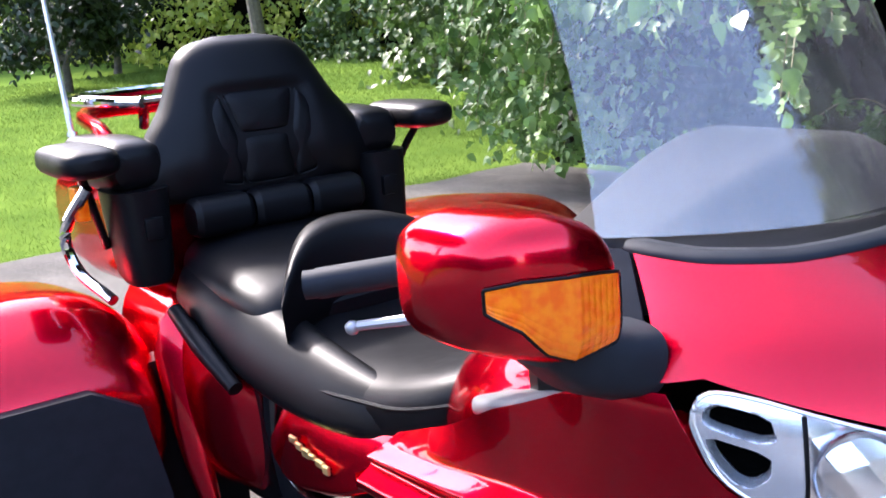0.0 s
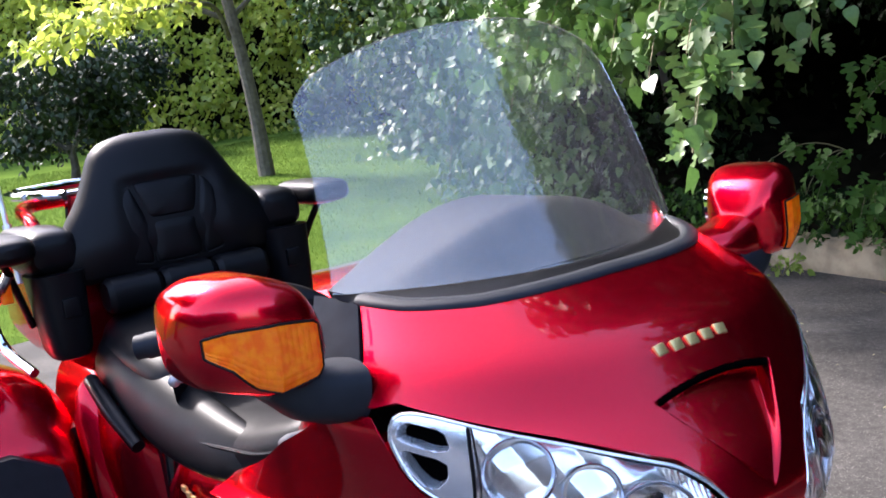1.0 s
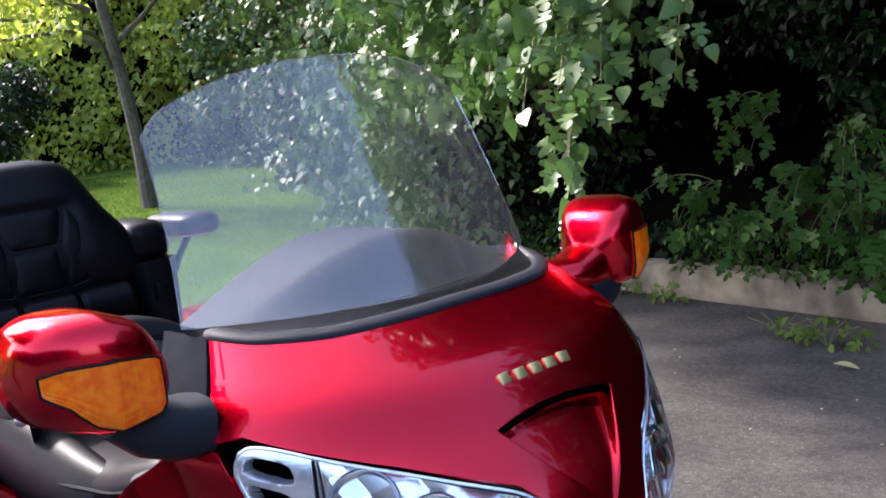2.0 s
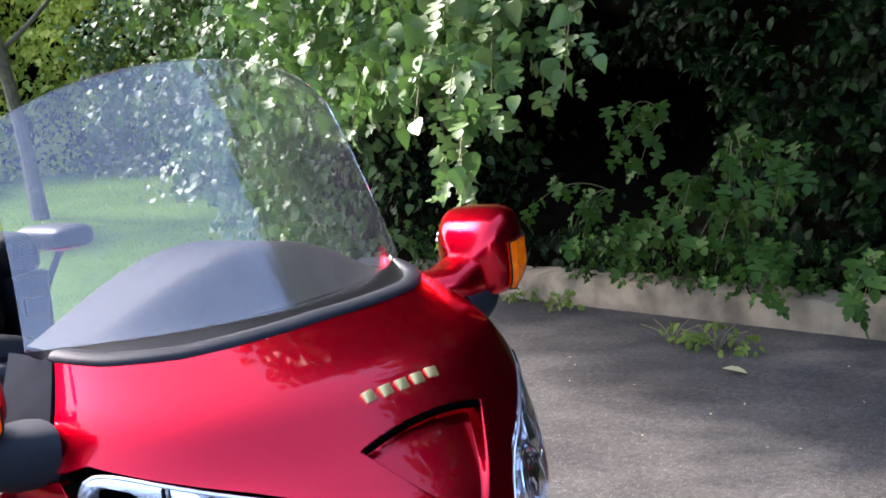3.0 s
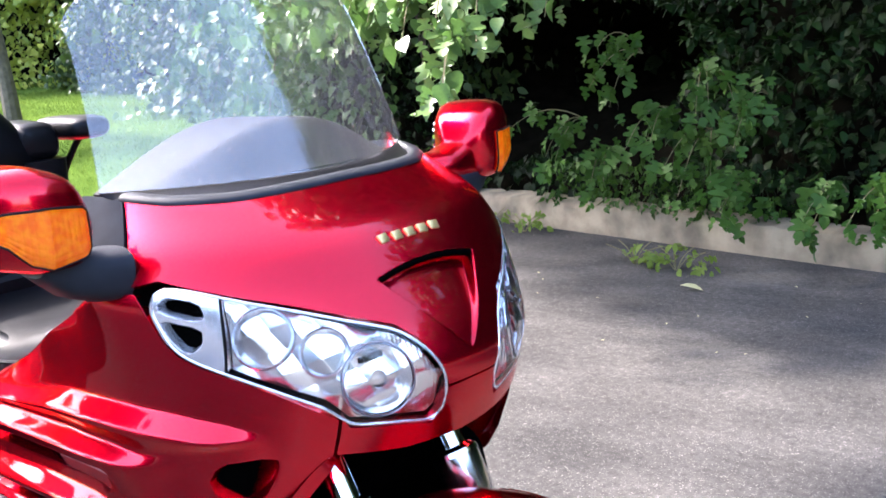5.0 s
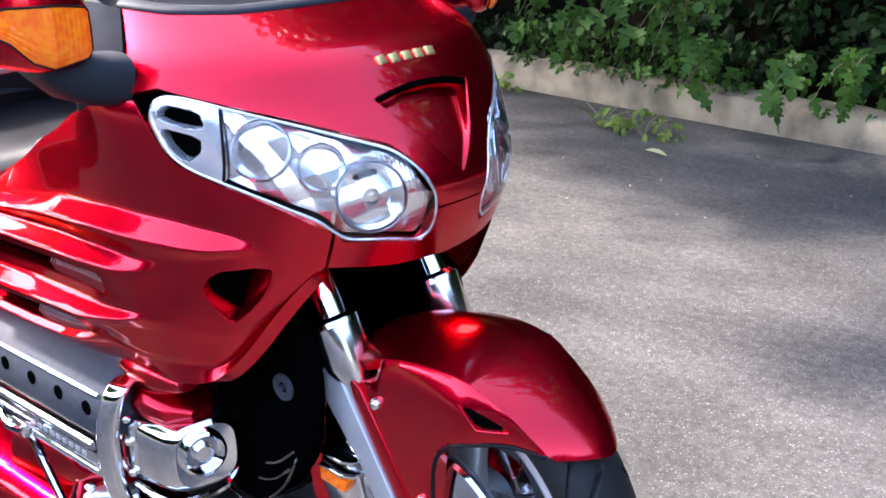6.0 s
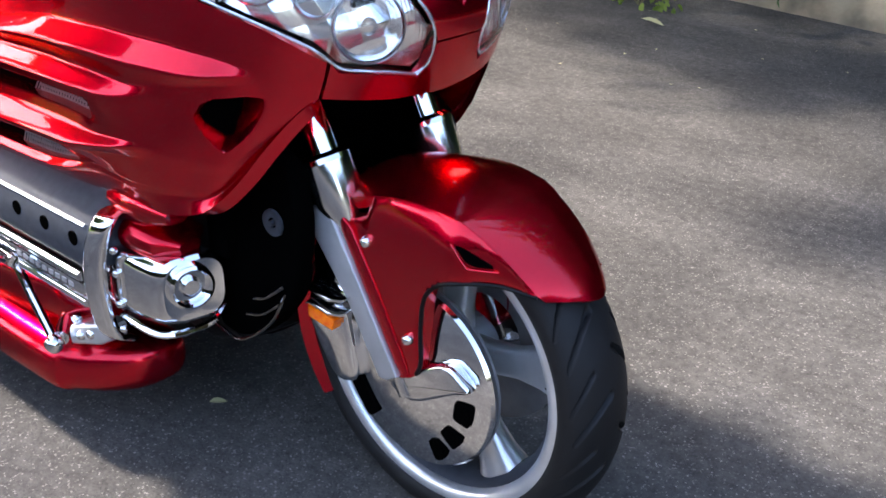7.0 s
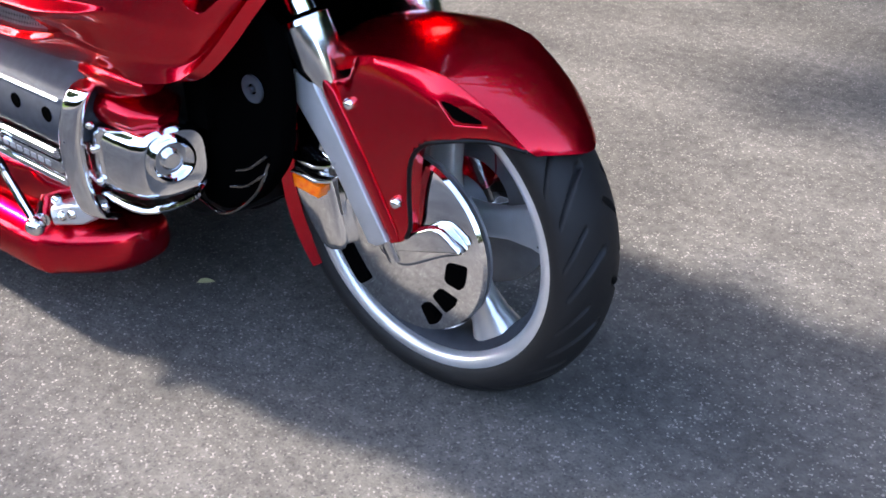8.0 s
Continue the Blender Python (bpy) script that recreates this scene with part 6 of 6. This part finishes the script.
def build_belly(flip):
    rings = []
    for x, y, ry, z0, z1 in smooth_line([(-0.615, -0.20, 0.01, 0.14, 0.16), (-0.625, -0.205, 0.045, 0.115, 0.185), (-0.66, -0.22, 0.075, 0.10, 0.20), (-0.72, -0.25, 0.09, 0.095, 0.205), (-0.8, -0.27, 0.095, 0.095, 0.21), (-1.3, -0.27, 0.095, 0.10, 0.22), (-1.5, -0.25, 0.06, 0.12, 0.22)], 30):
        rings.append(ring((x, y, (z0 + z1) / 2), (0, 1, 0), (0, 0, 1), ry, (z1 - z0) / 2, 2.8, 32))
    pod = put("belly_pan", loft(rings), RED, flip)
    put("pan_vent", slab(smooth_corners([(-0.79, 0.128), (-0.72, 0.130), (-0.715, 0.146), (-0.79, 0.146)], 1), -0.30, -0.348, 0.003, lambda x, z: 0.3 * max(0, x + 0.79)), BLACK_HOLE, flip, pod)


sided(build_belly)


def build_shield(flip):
    """The black inner shield before the radiator, with its round plug and thin rails."""
    o = smooth_corners([(-0.47, 0.64), (-0.29, 0.62), (-0.268, 0.52), (-0.285, 0.40), (-0.35, 0.315), (-0.43, 0.272), (-0.49, 0.28)], 2)
    shield = put("radiator_shield", slab(o, -0.145, -0.182, 0.008), BLACK_HOLE, flip, label="black radiator shield")
    put("shield_plug", lathe([(.008, -.002), (.009, -.004), (.016, -.005), (.021, -.004), (.022, .004)], (-0.325, -0.182, 0.512), 32), COVER_GREY, flip, shield)
    put("plug_pin", lathe([(.0, -.006), (.004, -.006), (.005, .002)], (-0.325, -0.184, 0.512), 16), COVER_GREY, flip, shield)
    for line in ([(-0.483, -0.186, 0.28), (-0.43, -0.188, 0.272), (-0.38, -0.188, 0.30), (-0.335, -0.186, 0.345), (-0.305, -0.184, 0.40)], [(-0.38, -0.186, 0.365), (-0.345, -0.188, 0.38), (-0.306, -0.186, 0.412)], [(-0.40, -0.186, 0.33), (-0.36, -0.188, 0.345), (-0.32, -0.186, 0.375)]):
        put("shield_rail", tube(line, 0.0028, 24, 8), GLOSS_BLACK, flip, shield)


sided(build_shield)

# tank, saddle and seats
part("tank", loft([ring((x, 0, z), (0, 1, 0), (0, 0, 1), hw, hz, 2.6, 40) for x, z, hw, hz in ((-0.62, 0.76, 0.16, 0.14), (-0.68, 0.76, 0.22, 0.165), (-0.80, 0.74, 0.225, 0.165), (-0.92, 0.71, 0.2, 0.15), (-1.02, 0.68, 0.16, 0.12), (-1.1, 0.66, 0.12, 0.1))]), RED, bike)


def build_tank_pad(flip):
    put("tank_pad", loft([ring((x, -0.27, z), (0.1, 1, 0), (0, 0, 1), hw, 0.012, 3, 20) for x, z, hw in ((-0.60, 0.868, 0.03), (-0.64, 0.866, 0.04), (-0.72, 0.845, 0.035), (-0.76, 0.832, 0.012))]), PAD, flip, label="grey vent cover beside the tank")


sided(build_tank_pad)


def build_seat():
    seat = tagged(new("seat"))
    seat.parent = bike
    spec = ((-0.905, 0.74, 0.04, 0.03), (-0.925, 0.735, 0.12, 0.075), (-0.98, 0.715, 0.175, 0.1), (-1.06, 0.695, 0.2, 0.1), (-1.16, 0.675, 0.212, 0.098), (-1.30, 0.67, 0.228, 0.095), (-1.42, 0.685, 0.235, 0.095), (-1.50, 0.71, 0.23, 0.09))
    rings = []
    for x, z, hw, hz in smooth_line(spec, 30):
        r = ring((x, 0, z), (0, 1, 0), (0, 0, 1), hw, hz, 2.7, 48)
        dip = np.where(r[:, 2] > z, -0.025 * np.cos(np.clip(r[:, 1] / max(hw, 1e-3), -1, 1) * math.pi / 2), 0)
        r[:, 2] += dip * min(1, hw / 0.15)
        rings.append(r)
    part("rider_seat", loft(rings), LEATHER, seat, "black vinyl rider seat")
    spec = ((-1.46, 0.74, 0.19, 0.05), (-1.52, 0.765, 0.225, 0.075), (-1.66, 0.785, 0.24, 0.08), (-1.80, 0.80, 0.235, 0.085), (-1.88, 0.81, 0.21, 0.08))
    part("passenger_seat", loft([ring((x, 0, z), (0, 1, 0), (0, 0, 1), hw, hz, 3, 48) for x, z, hw, hz in smooth_line(spec, 24)]), LEATHER, seat, "black vinyl passenger seat")
    # welts along the seat edge
    for flip in (False, True):
        put("piping", tube([(-0.96, -0.165, 0.745), (-1.06, -0.2, 0.72), (-1.16, -0.214, 0.71), (-1.3, -0.229, 0.705), (-1.44, -0.234, 0.73)], 0.004, 24, 6), PIPING, flip, seat)
        put("seat_flank", loft([ring((x, y, z), (0, 1, 0), (0, 0.35, 1), hw, hz, 2.3, 32) for x, y, z, hw, hz in smooth_line(((-1.86, -0.2, 0.80, 0.02, 0.03), (-1.82, -0.2, 0.795, 0.05, 0.06), (-1.68, -0.205, 0.77, 0.056, 0.07), (-1.52, -0.205, 0.73, 0.052, 0.072), (-1.36, -0.2, 0.702, 0.044, 0.066), (-1.2, -0.19, 0.69, 0.034, 0.052), (-1.05, -0.165, 0.69, 0.018, 0.03)), 30)]), LEATHER, flip, seat, "sculpted black vinyl seat flank")
        put("seat_trim", tube([(-1.52, -0.275, 0.655), (-1.63, -0.285, 0.71), (-1.75, -0.288, 0.765)], [0.015, 0.02, 0.016], 16, 12), BLACK_PLASTIC, flip, seat)
    # rider backrest, a curved pad
    u, v = np.meshgrid(np.linspace(-1, 1, 33), np.linspace(0, 1, 14), indexing="ij")
    rings = []
    for a in np.linspace(-1, 1, 33):
        w = 0.2 * a
        h = 0.19 * (1 - 0.55 * abs(a) ** 3)
        x = -1.50 + 0.10 * abs(a) ** 2.2
        rings.append(ring((x - 0.03, w, 0.745 + h / 2), (1, 0.6 * a, 0), (-0.12, 0, 1), 0.055 * (1 - 0.3 * abs(a) ** 6), h / 2, 3.0, 28))
    part("rider_backrest", loft(rings), LEATHER, seat, "curved black rider backrest pad")
    return seat


seat = build_seat()


def build_backrest():
    """The passenger backrest: broad below, narrowing in a rounded bell to its top."""
    rings = []
    for z, hw, dx, d in smooth_line([(0.955, 0.255, 0, 0.045), (0.975, 0.28, 0.0, 0.06), (1.03, 0.278, 0.0, 0.07), (1.09, 0.245, -0.01, 0.072), (1.15, 0.2, -0.02, 0.07), (1.21, 0.168, -0.035, 0.066), (1.25, 0.145, -0.045, 0.058), (1.275, 0.11, -0.052, 0.045), (1.288, 0.05, -0.056, 0.02)], 44):
        r = ring((-1.90 + dx, 0, z), (0, 1, 0), (1, 0, 0), hw, d, 2.8, 64)
        f = np.clip(1 - (r[:, 1] / 0.128) ** 6, 0, 1) * (r[:, 0] > -1.90 + dx) * step(z, 0.955, 0.985) * (1 - step(z, 1.165, 1.195))
        r[:, 0] -= 0.012 * f
        rings.append(r)
    back = part("passenger_backrest", loft(rings), LEATHER, bike, "large padded black vinyl passenger backrest")
    x = lambda z: -1.90 - 0.012 + 0.066 + np.interp(z, [0.98, 1.09, 1.2], [0.0, -0.008, -0.03])
    pads = (([(-0.058, 1.082), (0.058, 1.082), (0.084, 1.172), (-0.084, 1.172)], 0.008), ([(-0.06, 0.975), (0.06, 0.975), (0.057, 1.078), (-0.057, 1.078)], 0.008),
            ([(-0.118, 0.985), (-0.064, 0.975), (-0.063, 1.078), (-0.09, 1.168), (-0.118, 1.14)], 0.007), ([(0.118, 0.985), (0.064, 0.975), (0.063, 1.078), (0.09, 1.168), (0.118, 1.14)], 0.007))
    for outline, t in pads:
        o = smooth_corners(smooth_corners(outline, 1, 0.09), 1, 0.2)
        cy, cz = sum(q[0] for q in o) / len(o), sum(q[1] for q in o) / len(o)
        rings = []
        for k, e in ((1.0, -0.8), (0.98, 0.5), (0.95, 0.95), (0.86, 1.35), (0.5, 1.7), (0.02, 1.75)):
            rings.append(np.array([(x(cz + (b - cz) * k) - 0.003 + t * e, cy + (a - cy) * k, cz + (b - cz) * k) for a, b in o]))
        part("backrest_panel", loft(rings, False), LEATHER, back)
        seam = np.array([(x(b) + t * 0.15, a, b) for a, b in o])
        part("seam", tube(seam, 0.0018, len(seam), 6, closed=True, smooth=False), PIPING, back)
    for k in range(3):
        y0, y1 = -0.2 + k * 0.135, -0.07 + k * 0.135
        rings = [ring((-1.83, y, 0.925), (1, 0, 0), (0, 0, 1), 0.045 * q, 0.042 * q, 2.6, 24) for y, q in ((y0, 0.8), (y0 + 0.012, 1), (y1 - 0.012, 1), (y1, 0.8))]
        part("lumbar_roll", loft(rings), LEATHER, back)
    return back


build_backrest()


def build_rear_side(flip):
    pod = put("speaker_pod", loft([ring((x, -0.285, 1.045), (0, 1, 0), (0, 0, 1), hw, hz, 3.2, 32) for x, hw, hz in ((-1.85, 0.03, 0.02), (-1.855, 0.048, 0.036), (-1.87, 0.058, 0.048), (-1.9, 0.062, 0.054), (-2.0, 0.065, 0.058), (-2.2, 0.05, 0.05))]), BLACK_PLASTIC, flip, label="black speaker pod beside the backrest")
    put("speaker_column", loft([ring((x - 0.13, -0.288, z), (1, 0, 0), (0, 1, 0), hx, hy, 3.2, 32) for x, z, hx, hy in ((-1.75, 0.80, 0.035, 0.025), (-1.752, 0.805, 0.055, 0.04), (-1.757, 0.825, 0.066, 0.05), (-1.765, 0.9, 0.074, 0.056), (-1.77, 1.0, 0.08, 0.062))]), BLACK_PLASTIC, flip, pod)
    put("switch_pad", block(-1.835, -1.812, -0.30, -0.262, 0.90, 0.945, 0.005), BLACK_PLASTIC, flip, pod)
    put("pod_seam", tube([(-1.855, -0.335, 0.998), (-1.842, -0.30, 0.996), (-1.842, -0.24, 0.994)], 0.003, 12, 6), PIPING, flip, pod)
    arm = put("armrest", loft([ring((x - 0.12, -0.395, 1.072), (0, 1, 0), (0, 0, 1), hw, hz, 3, 32) for x, hw, hz in smooth_line(((-1.64, 0.015, 0.01), (-1.655, 0.048, 0.024), (-1.70, 0.06, 0.031), (-1.82, 0.058, 0.031), (-1.88, 0.05, 0.027), (-1.895, 0.02, 0.01)), 22)]), LEATHER, flip, label="padded black vinyl armrest")
    put("armrest_strut", tube([(-1.86, -0.40, 1.05), (-1.90, -0.375, 0.98), (-1.94, -0.345, 0.88)], 0.009, 10, 10), BLACK_PLASTIC, flip, arm)
    # saddle body in red, with its pointed crest
    rings = [ring((x, y, z), (0, 1, 0), (0, 0, 1), hw, hz, 2.5, 32) for x, y, z, hw, hz in ((-1.50, -0.20, 0.55, 0.03, 0.1), (-1.56, -0.21, 0.57, 0.06, 0.15), (-1.64, -0.22, 0.58, 0.075, 0.17), (-1.74, -0.22, 0.58, 0.085, 0.19), (-1.84, -0.22, 0.58, 0.08, 0.2), (-2.1, -0.2, 0.58, 0.1, 0.2))]
    put("saddle_body", loft(rings), RED, flip)
    put("body_crest", loft([ring(c, (0.7, -0.7, 0), (0.7, 0.7, 0), a, b, 2.2, 20) for c, a, b in (((-1.765, -0.288, 0.772), 0.004, 0.004), ((-1.76, -0.292, 0.745), 0.014, 0.03), ((-1.75, -0.30, 0.68), 0.02, 0.045), ((-1.735, -0.30, 0.58), 0.022, 0.04), ((-1.70, -0.30, 0.46), 0.02, 0.03), ((-1.68, -0.29, 0.36), 0.01, 0.02))]), RED, flip)
    # flared rear fender and its black flap
    rings = []
    for x, z0, z1, y0, y1 in smooth_line(((-1.735, 0.52, 0.63, -0.38, -0.84), (-1.742, 0.44, 0.662, -0.35, -0.89), (-1.78, 0.38, 0.715, -0.33, -0.92), (-1.85, 0.36, 0.775, -0.31, -0.94), (-1.93, 0.35, 0.81, -0.31, -0.95), (-2.1, 0.34, 0.80, -0.30, -0.96), (-2.4, 0.34, 0.76, -0.30, -0.95), (-2.6, 0.38, 0.68, -0.32, -0.9), (-2.66, 0.45, 0.55, -0.36, -0.8)), 36):
        rings.append(ring((x, (y0 + y1) / 2, (z0 + z1) / 2), (0, 1, 0), (0, 0, 1), abs(y1 - y0) / 2, (z1 - z0) / 2, 3.2, 48))
    rear = put("rear_fender", loft(rings), RED, flip, label="broad flared red rear fender")
    flap = smooth_corners([(-0.40, 0.655), (-0.86, 0.655), (-0.90, 0.3), (-0.85, 0.14), (-0.38, 0.14), (-0.345, 0.35)], 1)
    rr = [np.array([(x, a, b) for a, b in flap]) for x in (-1.715, -1.735, -1.78)]
    rr[0] = rr[0] * np.array((1, 0.99, 0.99)) + np.array((0, -0.005, 0.004))
    put("mud_flap", loft(rr), GREY_PLASTIC, flip, rear, "large black mud flap")
    put("inner_panel", loft([ring((-1.80, -0.30, 0.40), (0, 1, 0), (0, 0, 1), 0.14, 0.26, 4, 24), ring((-1.86, -0.30, 0.40), (0, 1, 0), (0, 0, 1), 0.14, 0.26, 4, 24)]), BLACK_PLASTIC, flip)
    wheel = new("rear_wheel")
    wheel.parent = bike
    c = (-2.16, -0.70, 0.31)
    put("tyre", lathe([(.19, -.1), (.25, -.115), (.29, -.11), (.31, -.09), (.31, .09), (.29, .11), (.25, .115), (.19, .1)], c, 64), RUBBER, flip, wheel)
    put("rim", lathe([(.0, -.06), (.08, -.07), (.1, -.04), (.17, -.05), (.2, -.1), (.19, .1), (.0, .05)], c, 48), SILVER, flip, wheel)
    # side cover with its gold script mark
    o = smooth_corners([(-1.435, 0.660), (-1.452, 0.543), (-1.379, 0.499), (-1.198, 0.540), (-1.073, 0.596), (-0.943, 0.664), (-0.924, 0.718), (-0.960, 0.717), (-1.135, 0.670), (-1.279, 0.654)], 2)
    cover = put("side_cover", slab(o, -0.16, -0.246, 0.014, lambda x, z: 0.55 * max(0.0, z - 0.575) - 0.01), RED, flip)
    for k in range(6):
        x = -1.372 + 0.0235 * k
        put("script_mark", block(x, x + (0.024 if k in (0, 2, 4) else 0.018), -0.250, -0.243, 0.588 - 0.003 * k - 0.003 * (k % 3), 0.598 - 0.003 * k + 0.004 * (k == 0), 0.0015, 1), GOLD, flip, cover, "gold script mark as plain shapes")
    o = smooth_corners([(-1.695, 0.477), (-1.597, 0.619), (-1.503, 0.680), (-1.454, 0.662), (-1.468, 0.536), (-1.399, 0.486), (-1.296, 0.486), (-1.518, 0.404), (-1.705, 0.399)], 2)
    put("side_frame", slab(o, -0.15, -0.238, 0.012), GLOSS_BLACK, flip, label="glossy black side frame")


sided(build_rear_side)

# trunk, rack and aerial
part("trunk", loft([ring((x, 0, z), (0, 1, 0), (0, 0, 1), hw, hz, 4, 48) for x, z, hw, hz in ((-1.95, 0.88, 0.25, 0.13), (-1.98, 0.88, 0.29, 0.15), (-2.3, 0.88, 0.3, 0.16), (-2.55, 0.87, 0.28, 0.14), (-2.6, 0.86, 0.24, 0.1))]), RED, bike, "red rear trunk")
part("rear_spoiler", tube([(-2.05, -0.255, 1.02), (-2.12, -0.265, 1.1), (-2.45, -0.2, 1.12), (-2.5, 0, 1.12), (-2.45, 0.2, 1.12), (-2.12, 0.265, 1.1), (-2.05, 0.255, 1.02)], 0.018, 40, 12), RED, bike)
rack = part("luggage_rack", tube([(-2.05, -0.19, 1.16), (-2.15, -0.245, 1.165), (-2.40, -0.24, 1.165), (-2.48, 0, 1.165), (-2.40, 0.24, 1.165), (-2.15, 0.245, 1.165), (-2.05, 0.19, 1.16), (-2.02, 0, 1.16)], 0.013, 60, 10), CHROME, bike, "chrome luggage rack")
part("rack_bar", tube([(-2.06, -0.2, 1.16), (-2.06, 0, 1.162), (-2.06, 0.2, 1.16)], 0.01, 10, 8), CHROME, rack)
for y in (-0.12, 0.12):
    part("rack_post", tube([(-2.1, y * 1.4, 1.16), (-2.13, y * 1.4, 1.1)], 0.012, 6, 8), CHROME, rack)
aerial = part("aerial", tube([(-2.20, -0.30, 0.95), (-2.24, -0.30, 1.12), (-2.36, -0.30, 1.75)], [0.008, 0.007, 0.003], 14, 8), SILVER, bike, "thin chrome whip aerial")
part("aerial_base", tube([(-2.20, -0.30, 0.95), (-2.235, -0.30, 1.1)], 0.012, 4, 10), SILVER, aerial)


def build_tail(flip):
    put("tail_guard", tube([(-1.86, -0.39, 1.02), (-1.92, -0.43, 0.93), (-1.90, -0.42, 0.85), (-1.80, -0.39, 0.80)], 0.012, 20, 10), CHROME, flip)
    put("marker_lamp", block(-1.93, -1.88, -0.41, -0.385, 0.95, 1.02, 0.006), AMBER, flip)


build_tail(False)


# handlebar
def build_bar(flip):
    grip = put("handlebar_grip", tube([(-0.72, -0.20, 1.01), (-0.78, -0.28, 1.01), (-0.88, -0.41, 0.995)], [0.017, 0.019, 0.0195], 14, 16), GREY_PLASTIC, flip, label="grey rubber handlebar grip")
    put("bar_end", tube([(-0.88, -0.41, 0.995), (-0.89, -0.423, 0.994)], 0.018, 4, 16), GREY_PLASTIC, flip, grip)
    put("brake_lever", tube([(-0.68, -0.23, 0.985), (-0.74, -0.33, 0.965), (-0.82, -0.395, 0.95)], [0.009, 0.006], 14, 8), ALLOY, flip, grip)
    put("lever_ball", ball((-0.825, -0.4, 0.948), 0.009), ALLOY, flip, grip)
    put("switch_box", loft([ring((-0.70, -0.19, 1.0), (0.6, 0.6, 0), (0, 0, 1), 0.03, 0.03, 3, 20), ring((-0.73, -0.225, 1.005), (0.6, 0.6, 0), (0, 0, 1), 0.03, 0.03, 3, 20)]), BLACK_PLASTIC, flip, grip)


sided(build_bar)
